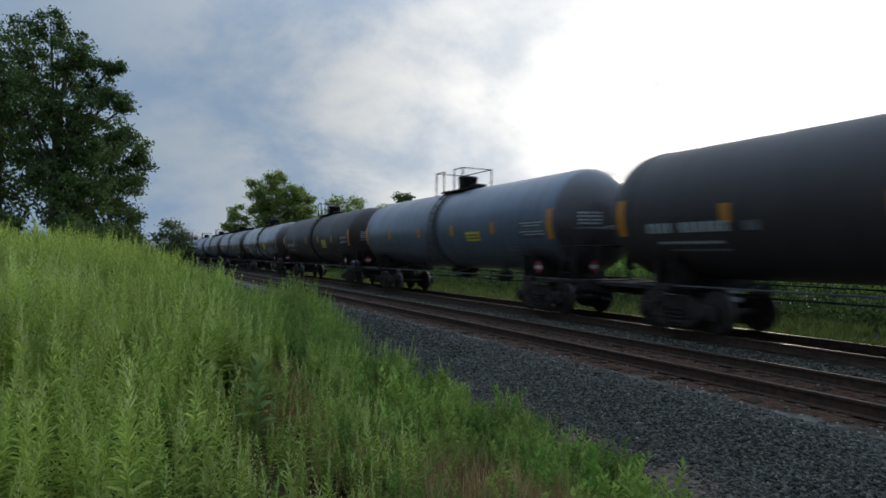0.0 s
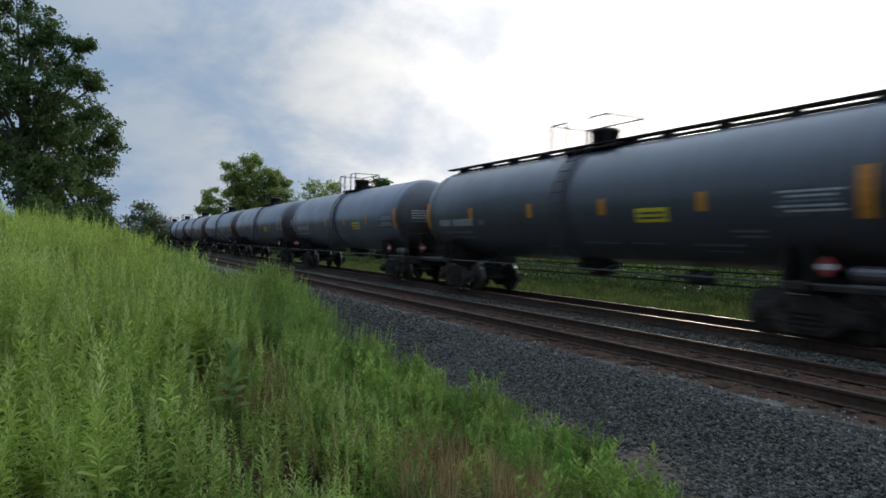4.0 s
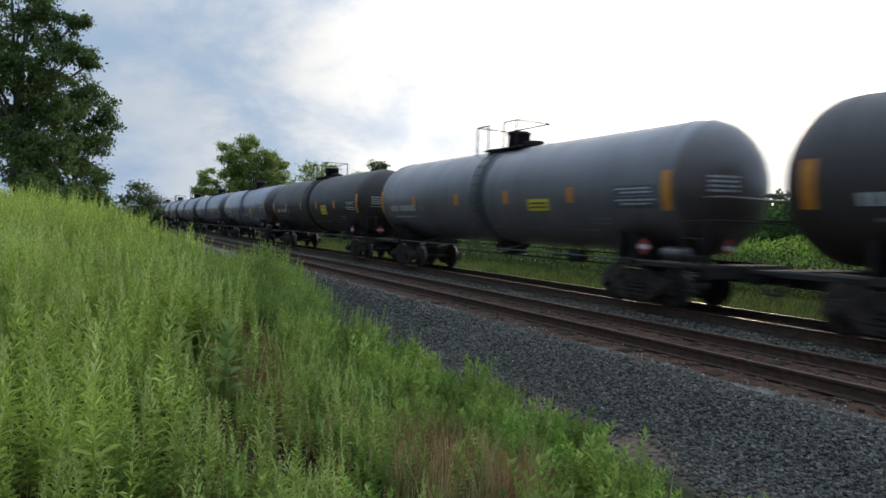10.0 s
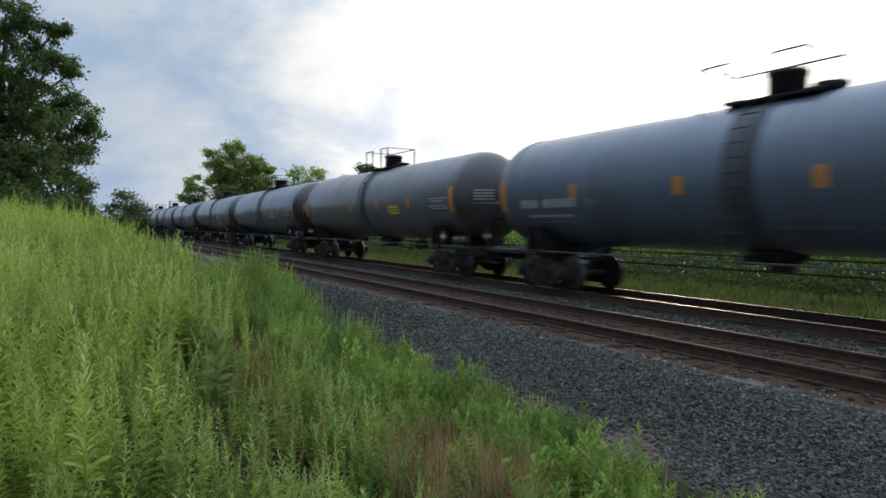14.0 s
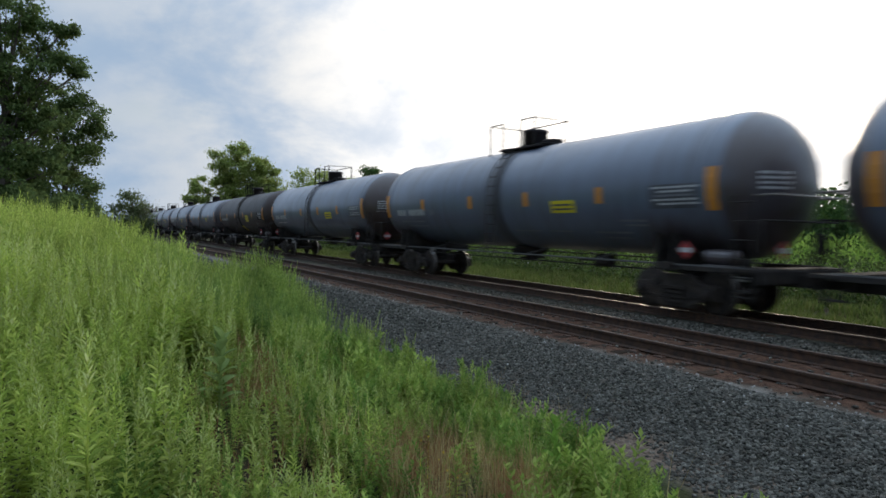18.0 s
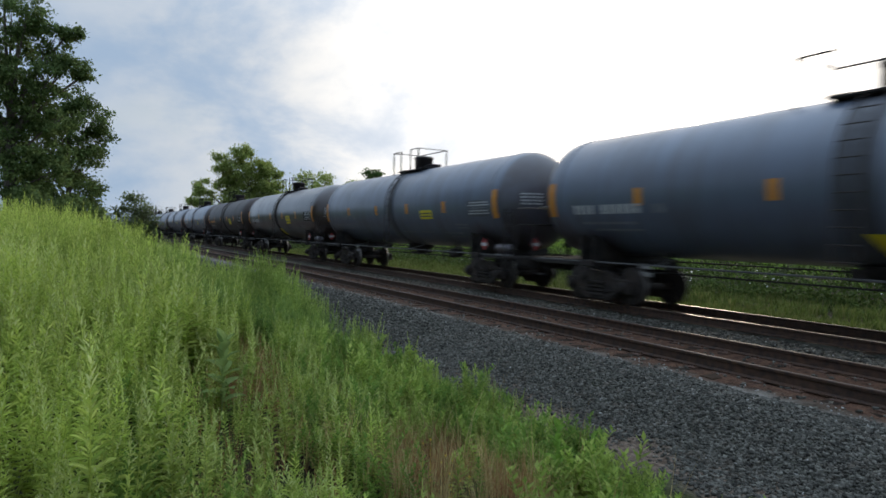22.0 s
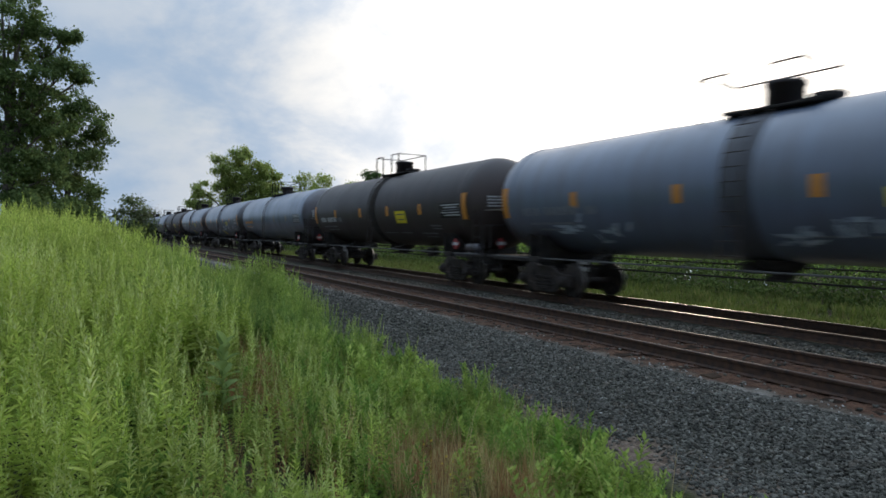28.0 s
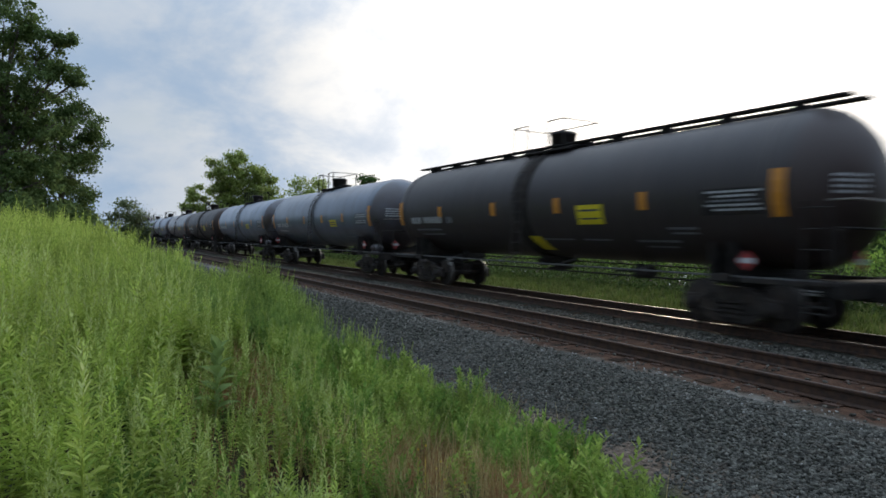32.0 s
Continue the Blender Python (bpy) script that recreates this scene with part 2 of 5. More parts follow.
    bp.inputs["Strength"].default_value, bp.inputs["Distance"].default_value = 0.25, 0.03
    K(blot.outputs["Fac"], bp.inputs["Height"])
    K(bp.outputs[0], bs.inputs["Normal"])
    return m


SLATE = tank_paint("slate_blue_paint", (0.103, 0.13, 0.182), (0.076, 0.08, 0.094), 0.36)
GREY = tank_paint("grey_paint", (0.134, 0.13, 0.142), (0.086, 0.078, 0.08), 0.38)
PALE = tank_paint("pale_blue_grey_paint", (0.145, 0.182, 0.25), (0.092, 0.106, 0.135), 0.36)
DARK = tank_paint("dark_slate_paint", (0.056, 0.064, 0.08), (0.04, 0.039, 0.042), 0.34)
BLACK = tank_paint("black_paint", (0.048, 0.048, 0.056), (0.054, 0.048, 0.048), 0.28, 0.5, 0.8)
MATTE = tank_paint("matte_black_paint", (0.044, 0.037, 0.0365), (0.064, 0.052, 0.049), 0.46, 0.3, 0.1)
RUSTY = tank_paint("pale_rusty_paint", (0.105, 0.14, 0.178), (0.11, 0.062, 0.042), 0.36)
SOOT = varied("black_underframe", (0.02, 0.0185, 0.018), (0.045, 0.04, 0.036), 5, 0.95, bump=0.3, stain=(0.06, 0.04, 0.029), spec=0.2)
# pale colour for the plates that imitate the lit wheel rim
TREAD_GLINT = varied("pale_glint_colour", (0.30, 0.29, 0.28), (0.17, 0.16, 0.155), 8, 0.6, 0.2, bump=.2)
DUSTY = varied("dusty_steel", (0.055, 0.053, 0.053), (0.10, 0.097, 0.095), 4, 0.7, bump=0.2)
CAST = varied("cast_steel", (0.026, 0.022, 0.020), (0.058, 0.046, 0.040), 7, 0.8, 0.0, bump=0.3, stain=(0.085, 0.052, 0.034), spec=0.3)
DOME = varied("dome_paint", (0.035, 0.022, 0.02), (0.02, 0.016, 0.016), 6, 0.6, bump=0.2)
STAIN = varied("spilled_black_stain", (0.05, 0.052, 0.06), (0.082, 0.088, 0.108), 1.8, 0.5, stretch=(1, 2.5, .5), bump=.1)
STEEL = varied("worn_steel_edge", (0.30, 0.29, 0.28), (0.16, 0.13, 0.11), 12, 0.4, 0.7)
ORANGE = varied("orange_reflective_tape", (0.62, 0.25, 0.025), (0.5, 0.19, 0.02), 9, 0.45)
FADED = varied("faded_reflective_tape", (0.27, 0.2, 0.11), (0.2, 0.17, 0.13), 9, 0.5)
YELLOW = varied("yellow_panel", (0.72, 0.60, 0.02), (0.6, 0.46, 0.02), 9, 0.5)
WHITE = varied("white_stencil_paint", (0.52, 0.53, 0.53), (0.33, 0.335, 0.34), 14, 0.6)
GHOST = varied("faded_white_stencil", (0.21, 0.22, 0.24), (0.125, 0.13, 0.145), 9, 0.65)
RED = varied("red_placard", (0.36, 0.035, 0.035), (0.25, 0.03, 0.03), 8, 0.5)
PATCH = varied("pale_paint_patch", (0.44, 0.50, 0.56), (0.24, 0.30, 0.37), 4, 0.55)
RAIL_SIDE = varied("rusty_rail", (0.075, 0.038, 0.022), (0.035, 0.021, 0.015), 9, 0.8, 0.1, bump=0.3, stain=(0.12, 0.055, 0.028))
RAIL_TOP = varied("polished_rail_head", (0.21, 0.175, 0.135), (0.135, 0.112, 0.085), 20, 0.42, 0.9)
RAIL_DULL = varied("dull_rail_head", (0.13, 0.088, 0.068), (0.085, 0.056, 0.044), 10, 0.62, 0.3)
TIE = varied("weathered_tie", (0.026, 0.018, 0.012), (0.055, 0.036, 0.024), 3, 0.9, bump=0.6, fine=30, stretch=(1, 9, 9),
             stain=(0.11, 0.058, 0.03), random_by="object", spec=0.1)
PLATE = varied("rusty_plate", (0.10, 0.05, 0.03), (0.055, 0.03, 0.02), 12, 0.85, 0.1, bump=0.3)
STONE = varied("grey_ballast_stone", (0.05, 0.0475, 0.0395), (0.124, 0.118, 0.1), 18, 0.95, bump=0.4, stain=(0.11, 0.075, 0.052), stain_amount=0.4, random_by="island", spec=0.2)
CHIP = varied("pale_stone_chip", (0.42, 0.41, 0.38), (0.26, 0.25, 0.23), 20, 0.9, bump=0.3)
TREAD = varied("polished_wheel_tread", (0.2, 0.18, 0.165), (0.13, 0.115, 0.105), 14, 0.42, 0.8)
BARK = varied("bark", (0.07, 0.055, 0.042), (0.13, 0.11, 0.09), 6, 0.9, bump=0.8, fine=14, stretch=(3, 3, .6))
TWIG = varied("bare_twigs", (0.16, 0.135, 0.11), (0.23, 0.20, 0.17), 6, 0.9)
WEED_LEAF = leafy("weed_leaves", (0.206, 0.293, 0.0562), (0.317, 0.424, 0.0842), (0.467, 0.535, 0.152), 0.5)
HILL_LEAF = leafy("hill_weed_leaves", (0.288, 0.393, 0.0766), (0.445, 0.551, 0.112), (0.602, 0.678, 0.189), 0.52)
DRY = leafy("dry_stalks", (0.31, 0.205, 0.085), (0.44, 0.325, 0.14), (0.66, 0.54, 0.28), 0.4)
RUSSET = leafy("russet_stalks", (0.22, 0.09, 0.045), (0.34, 0.155, 0.075), (0.46, 0.27, 0.13), 0.35)
TIP = leafy("pale_shoot_tips", (0.401, 0.495, 0.135), (0.489, 0.576, 0.185), (0.59, 0.636, 0.281), 0.5)
GREY_LEAF = leafy("grey_green_weed_leaves", (0.249, 0.326, 0.0674), (0.364, 0.444, 0.0988), (0.497, 0.551, 0.168), 0.5)
DEEP_LEAF = leafy("deep_green_weed_leaves", (0.121, 0.213, 0.0391), (0.184, 0.299, 0.0552), (0.287, 0.402, 0.092), 0.48)
STAND_LEAF = leafy("stand_weed_leaves", (0.133, 0.223, 0.0495), (0.201, 0.302, 0.0692), (0.287, 0.382, 0.109), 0.5)
PETAL = varied("yellow_petals", (0.75, 0.52, 0.02), (0.62, 0.40, 0.02), 20, 0.6)
BROAD = leafy("broad_leaves", (0.20, 0.36, 0.06), (0.27, 0.45, 0.08), (0.34, 0.52, 0.13))
MILK = leafy("grey_green_leaves", (0.24, 0.34, 0.11), (0.29, 0.39, 0.13), (0.34, 0.44, 0.16), 0.45)
TREE_DARK = leafy("dark_tree_leaves", (0.0832, 0.125, 0.0442), (0.128, 0.188, 0.0624), (0.186, 0.25, 0.0858), 0.38)
TREE_MID = leafy("tree_leaves", (0.05, 0.10, 0.03), (0.08, 0.15, 0.04), (0.12, 0.19, 0.055), 0.4)
OLIVE = leafy("olive_bush_leaves", (0.102, 0.132, 0.0625), (0.15, 0.186, 0.0875), (0.216, 0.246, 0.125), 0.4)
HEDGE = leafy("hedge_leaves", (0.04, 0.062, 0.016), (0.062, 0.095, 0.024), (0.12, 0.165, 0.048), 0.42)
FIELD_LEAF = leafy("field_weed_leaves", (0.13, 0.23, 0.04), (0.20, 0.33, 0.06), (0.30, 0.43, 0.10), 0.5)
TREE_LIGHT = leafy("sunlit_tree_leaves", (0.207, 0.275, 0.072), (0.31, 0.38, 0.102), (0.425, 0.465, 0.168), 0.5)
GRASS_LEAF = leafy("verge_grass_blades", (0.075, 0.11, 0.024), (0.115, 0.155, 0.034), (0.19, 0.185, 0.07))
BLOOM = varied("white_flower", (0.80, 0.80, 0.76), (0.66, 0.68, 0.62), 20, 0.6)


def ground_material():
    """Soil and short growth, giving way to grey crushed stone along the tracks."""
    m, nt, bs = material("ground_cover", 0.95)
    bs.inputs["Specular IOR Level"].default_value = 0.08
    N, K = nt.nodes.new, nt.links.new
    co = N("ShaderNodeTexCoord")
    sep = N("ShaderNodeSeparateXYZ")
    K(co.outputs["Object"], sep.inputs[0])
    wob = N("ShaderNodeTexNoise")
    wob.inputs["Scale"].default_value, wob.inputs["Detail"].default_value = 0.6, 6.0
    K(co.outputs["Object"], wob.inputs["Vector"])
    dist = N("ShaderNodeMath")
    dist.operation = "SUBTRACT"
    K(sep.outputs["X"], dist.inputs[0])
    dist.inputs[1].default_value = 9.75
    ab = N("ShaderNodeMath")
    ab.operation = "ABSOLUTE"
    K(dist.outputs[0], ab.inputs[0])
    add = N("ShaderNodeMath")
    add.operation = "MULTIPLY_ADD"
    K(wob.outputs["Fac"], add.inputs[0])
    add.inputs[1].default_value = 1.3
    K(ab.outputs[0], add.inputs[2])
    edge = N("ShaderNodeMapRange")
    edge.inputs["From Min"].default_value, edge.inputs["From Max"].default_value = 5.5, 5.8
    K(add.outputs[0], edge.inputs["Value"])
    # stone
    vor = N("ShaderNodeTexVoronoi")
    vor.inputs["Scale"].default_value = 26.0
    K(co.outputs["Object"], vor.inputs["Vector"])
    st = N("ShaderNodeValToRGB")
    st.color_ramp.elements[0].color, st.color_ramp.elements[1].color = (0.028, 0.0275, 0.0215, 1), (0.105, 0.103, 0.082, 1)
    K(vor.outputs["Color"], st.inputs[0])
    # soil and low growth
    n1 = N("ShaderNodeTexNoise")
    n1.inputs["Scale"].default_value, n1.inputs["Detail"].default_value = 1.1, 8.0
    K(co.outputs["Object"], n1.inputs["Vector"])
    so = N("ShaderNodeValToRGB")
    so.color_ramp.elements[0].position, so.color_ramp.elements[1].position = 0.38, 0.66
    so.color_ramp.elements[0].color, so.color_ramp.elements[1].color = (0.042, 0.028, 0.019, 1), (0.05, 0.07, 0.022, 1)
    K(n1.outputs["Fac"], so.inputs[0])
    mix = N("ShaderNodeMix")
    mix.data_type = "RGBA"
    K(edge.outputs[0], mix.inputs["Factor"])
    K(st.outputs[0], mix.inputs["A"])
    K(so.outputs[0], mix.inputs["B"])
    # rust-brown dirt packed between and beside the empty track's rails
    off = N("ShaderNodeMath")
    off.operation = "SUBTRACT"
    K(sep.outputs["X"], off.inputs[0])
    off.inputs[1].default_value = 8.55
    off2 = N("ShaderNodeMath")
    off2.operation = "ABSOLUTE"
    K(off.outputs[0], off2.inputs[0])
    wob2 = N("ShaderNodeTexNoise")
    wob2.inputs["Scale"].default_value, wob2.inputs["Detail"].default_value = 2.2, 6.0
    K(co.outputs["Object"], wob2.inputs["Vector"])
    off3 = N("ShaderNodeMath")
    off3.operation = "MULTIPLY_ADD"
    K(wob2.outputs["Fac"], off3.inputs[0])
    off3.inputs[1].default_value = 1.1
    K(off2.outputs[0], off3.inputs[2])
    dirt = N("ShaderNodeMapRange")
    dirt.inputs["From Min"].default_value, dirt.inputs["From Max"].default_value = 2.35, 1.55
    dirt.inputs["To Max"].default_value = 0.85
    K(off3.outputs[0], dirt.inputs["Value"])
    mix3 = N("ShaderNodeMix")
    mix3.data_type = "RGBA"
    K(dirt.outputs[0], mix3.inputs["Factor"])
    K(mix.outputs["Result"], mix3.inputs["A"])
    crumbs = N("ShaderNodeTexNoise")
    crumbs.inputs["Scale"].default_value, crumbs.inputs["Detail"].default_value, crumbs.inputs["Roughness"].default_value = 7.0, 8.0, 0.75
    K(co.outputs["Object"], crumbs.inputs["Vector"])
    soil = N("ShaderNodeValToRGB")
    soil.color_ramp.elements[0].position, soil.color_ramp.elements[1].position = 0.36, 0.64
    soil.color_ramp.elements[0].color, soil.color_ramp.elements[1].color = (0.036, 0.018, 0.012, 1), (0.155, 0.078, 0.048, 1)
    K(crumbs.outputs["Fac"], soil.inputs[0])
    K(soil.outputs[0], mix3.inputs["B"])
    # pale sandy grit where the stone thins out towards the weeds
    grit = N("ShaderNodeMapRange")
    grit.inputs["From Min"].default_value, grit.inputs["From Max"].default_value = 4.85, 5.15
    grit.inputs["To Max"].default_value = 0.92
    K(add.outputs[0], grit.inputs["Value"])
    inside = N("ShaderNodeMath")
    inside.operation = "MULTIPLY"
    K(grit.outputs[0], inside.inputs[0])
    inv = N("ShaderNodeMath")
    inv.operation = "SUBTRACT"
    inv.inputs[0].default_value = 1.0
    K(edge.outputs[0], inv.inputs[1])
    K(inv.outputs[0], inside.inputs[1])
    mix4 = N("ShaderNodeMix")
    mix4.data_type = "RGBA"
    K(inside.outputs[0], mix4.inputs["Factor"])
    # pale dust along the ends of the ties
    dust = N("ShaderNodeMapRange")
    dust.interpolation_type = "SMOOTHSTEP"
    dust.inputs["From Min"].default_value, dust.inputs["From Max"].default_value = 0.5, 0.0
    dust.inputs["To Max"].default_value = 0.95
    rim = N("ShaderNodeMath")
    rim.operation = "SUBTRACT"
    K(off3.outputs[0], rim.inputs[0])
    rim.inputs[1].default_value = 2.15
    rim2 = N("ShaderNodeMath")
    rim2.operation = "ABSOLUTE"
    K(rim.outputs[0], rim2.inputs[0])
    K(rim2.outputs[0], dust.inputs["Value"])
    blotch = N("ShaderNodeMapRange")
    blotch.inputs["From Min"].default_value, blotch.inputs["From Max"].default_value = 0.38, 0.54
    K(wob.outputs["Fac"], blotch.inputs["Value"])
    dust2 = N("ShaderNodeMath")
    dust2.operation = "MULTIPLY"
    K(dust.outputs[0], dust2.inputs[0])
    K(blotch.outputs[0], dust2.inputs[1])
    mix5 = N("ShaderNodeMix")
    mix5.data_type = "RGBA"
    K(dust2.outputs[0], mix5.inputs["Factor"])
    K(mix3.outputs["Result"], mix5.inputs["A"])
    mix5.inputs["B"].default_value = (0.25, 0.23, 0.20, 1)
    K(mix5.outputs["Result"], mix4.inputs["A"])
    specks = N("ShaderNodeTexNoise")
    specks.inputs["Scale"].default_value, specks.inputs["Detail"].default_value, specks.inputs["Roughness"].default_value = 16.0, 6.0, 0.7
    K(co.outputs["Object"], specks.inputs["Vector"])
    sand = N("ShaderNodeValToRGB")
    sand.color_ramp.elements[0].position, sand.color_ramp.elements[1].position = 0.4, 0.66
    sand.color_ramp.elements[0].color, sand.color_ramp.elements[1].color = (0.09, 0.062, 0.045, 1), (0.25, 0.19, 0.145, 1)
    K(specks.outputs["Fac"], sand.inputs[0])
    K(sand.outputs[0], mix4.inputs["B"])
    K(mix4.outputs["Result"], bs.inputs["Base Color"])
    bp = N("ShaderNodeBump")
    bp.inputs["Strength"].default_value, bp.inputs["Distance"].default_value = 0.9, 0.03
    bp.invert = True
    K(vor.outputs["Distance"], bp.inputs["Height"])
    K(bp.outputs[0], bs.inputs["Normal"])
    return m


GROUND = ground_material()


# ---- mesh helpers ----
def mesh_of(name, bm, mat, smooth=False):
    me = bpy.data.meshes.new(name)
    bm.to_mesh(me)
    bm.free()
    for mt in (mat if isinstance(mat, (list, tuple)) else [mat]):
        me.materials.append(mt)
    if smooth:
        me.shade_smooth()
    return me


def part(name, data, mat, parent, label="", smooth=False, at=None):
    """One mesh object under a thing or part; data is a bmesh or a mesh that is shared."""
    me = data if isinstance(data, bpy.types.Mesh) else mesh_of(name, data, mat, smooth)
    ob = new(name, me)
    ob.parent = parent
    if at is not None:
        ob.matrix_basis = at
    if label:
        tagged(ob, label)
    return ob


def box(bm, cx, cy, cz, sx, sy, sz, bevel=0.0, turn=None):
    m = Matrix.Translation((cx, cy, cz)) @ (turn or Matrix()) @ Matrix.Diagonal((sx, sy, sz, 1))
    g = bmesh.ops.create_cube(bm, size=1, matrix=m)
    if bevel:
        es = list({e for v in g["verts"] for e in v.link_edges})
        bmesh.ops.bevel(bm, geom=es, offset=bevel, segments=1, affect="EDGES")
    return bm


def rod(bm, a, b, r, n=6, r2=None):
    a, b = Vector(a), Vector(b)
    d = b - a
    m = Matrix.Translation((a + b) / 2) @ d.to_track_quat("Z", "Y").to_matrix().to_4x4()
    bmesh.ops.create_cone(bm, cap_ends=True, segments=n, radius1=r, radius2=r if r2 is None else r2, depth=d.length, matrix=m)
    return bm


def pipe(bm, pts, r, n=6):
    """A bent tube in one piece."""
    pts = [Vector(p) for p in pts]
    rings = []
    for i, p in enumerate(pts):
        d = (pts[min(i + 1, len(pts) - 1)] - pts[max(i - 1, 0)]).normalized()
        side = d.orthogonal().normalized() if not rings else (last - d * last.dot(d)).normalized()
        last = side
        up = d.cross(side)
        rings.append([bm.verts.new(p + side * r * math.cos(2 * math.pi * k / n) + up * r * math.sin(2 * math.pi * k / n)) for k in range(n)])
    for p, q in zip(rings, rings[1:]):
        for k in range(n):
            bm.faces.new((p[k], p[(k + 1) % n], q[(k + 1) % n], q[k]))
    bm.faces.new(list(reversed(rings[0])))
    bm.faces.new(rings[-1])
    return bm


def lathe(bm, profile, n, axis="Y"):
    """Turn (along, radius) pairs round an axis."""
    rings = []
    for u, r in profile:
        ring = []
        for i in range(n):
            a = 2 * math.pi * i / n
            c, s = r * math.cos(a), r * math.sin(a)
            ring.append(bm.verts.new((c, u, s) if axis == "Y" else ((u, c, s) if axis == "X" else (c, s, u))))
        rings.append(ring)
    for p, q in zip(rings, rings[1:]):
        for i in range(n):
            bm.faces.new((p[i], p[(i + 1) % n], q[(i + 1) % n], q[i]))
    bm.faces.new(rings[0])
    bm.faces.new(list(reversed(rings[-1])))
    bmesh.ops.recalc_face_normals(bm, faces=bm.faces)
    return bm


def quick_mesh(name, V, F, mat):
    """A mesh out of arrays: V (n, 3) and F (m, 3) or (m, 4)."""
    me = bpy.data.meshes.new(name)
    V, F = np.asarray(V, dtype=np.float32), np.asarray(F, dtype=np.int32)
    k = F.shape[1]
    me.vertices.add(len(V))
    me.vertices.foreach_set("co", V.ravel())
    me.loops.add(F.size)
    me.loops.foreach_set("vertex_index", F.ravel())
    me.polygons.add(len(F))
    me.polygons.foreach_set("loop_start", np.arange(0, F.size, k, dtype=np.int32))
    me.polygons.foreach_set("loop_total", np.full(len(F), k, dtype=np.int32))
    me.materials.append(mat)
    me.update(calc_edges=True)
    return me


# ---- ground ----
def smooth_step(a, b, v):
    t = np.clip((v - a) / (b - a), 0, 1)
    return t * t * (3 - 2 * t)


def height(x, y):
    """Height of the ground: embankment on one side, track bed, verge on the other."""
    x, y = np.asarray(x, float), np.asarray(y, float)
    run = smooth_step(-2, 22, y) * (1 - 0.75 * smooth_step(60, 110, y))
    d = np.clip(4.5 - x, 0, 9)
    crest = np.interp(d, [0, 1, 2.5, 4.0, 5.0, 6.5, 9.0], [0, 0.34, 0.90, 1.46, 1.70, 1.84, 2.05])
    bank = -0.62 + 0.14 * d * (1 - run) + crest * run + 0.05 * np.clip(-4.5 - x, 0, 60) * 0.2
    shoulder = -0.62 + 0.412 * smooth_step(5.0, 6.9, x)
    z = np.where(x < 4.5, bank, shoulder)
    far = smooth_step(14.2, 16.5, x)
    z = z - 0.45 * far + 0.30 * smooth_step(18, 26, x)
    rough = 0.05 * np.sin(1.7 * x + 0.6 * y) * np.sin(0.9 * y - 0.4 * x)
    rough = rough * (1 - smooth_step(4.0, 5.0, x) + far)
    packed = (0.006 + 0.016 * np.sin(7.1 * x + 2.3 * y) * np.sin(4.7 * y - 1.9 * x)) * smooth_step(6.6, 7.0, x) * (1 - far)
    return z + rough + packed


def axis_steps(lo, hi, dense_lo, dense_hi, fine, grow=1.35):
    mid = list(np.arange(dense_lo, dense_hi + 1e-6, fine))
    up, step = [mid[-1]], fine
    while up[-1] < hi:
        step *= grow
        up.append(min(hi, up[-1] + step))
    down, step = [mid[0]], fine
    while down[-1] > lo:
        step *= grow
        down.append(max(lo, down[-1] - step))
    return np.array(sorted(set(np.round(down[1:] + mid + up[1:], 4))))


def make_ground():
    xs = axis_steps(-2500, 2500, -8, 28, 0.2)
    ys = axis_steps(-2500, 2500, -6, 60, 0.2)
    X, Y = np.meshgrid(xs, ys)
    V = np.stack([X, Y, height(X, Y)], -1).reshape(-1, 3)
    n, m = len(xs), len(ys)
    i = np.arange((m - 1) * (n - 1))
    r, c = i // (n - 1), i % (n - 1)
    a = r * n + c
    F = np.stack([a, a + 1, a + n + 1, a + n], -1)
    ob = new("ground", quick_mesh("ground", V, F, GROUND))
    ob.data.shade_smooth()
    tagged(ob, "weedy ground rising to a bank, with a grey crushed stone track bed", "ground", kind="structure")
    return ob


make_ground()

# ---- tracks ----
TIE_STEP = 0.52
TRACK_FROM, TRACK_TO = -760.0, 980.0


def rail_profile():
    half = [(0.07, -0.186), (0.07, -0.176), (0.012, -0.155), (0.009, -0.05), (0.034, -0.04), (0.036, -0.008), (0.028, -0.001), (0.014, 0.0)]
    return half + [(-x, z) for x, z in reversed(half)]


def rail_mesh(name, top):
    bm = bmesh.new()
    prof = rail_profile()
    cuts = [TRACK_FROM, -20, 0, 20, 60, 150, 400, TRACK_TO]
    rings = [[bm.verts.new((x, y, z)) for x, z in prof] for y in cuts]
    k = len(prof)
    for p, q in zip(rings, rings[1:]):
        for i in range(k):
            f = bm.faces.new((p[i], q[i], q[(i + 1) % k], p[(i + 1) % k]))
            f.material_index = 1 if i == 7 else 0
    bm.faces.new(rings[-1])
    bm.faces.new(list(reversed(rings[0])))
    bmesh.ops.recalc_face_normals(bm, faces=bm.faces)
    return mesh_of(name, bm, [RAIL_SIDE, top])


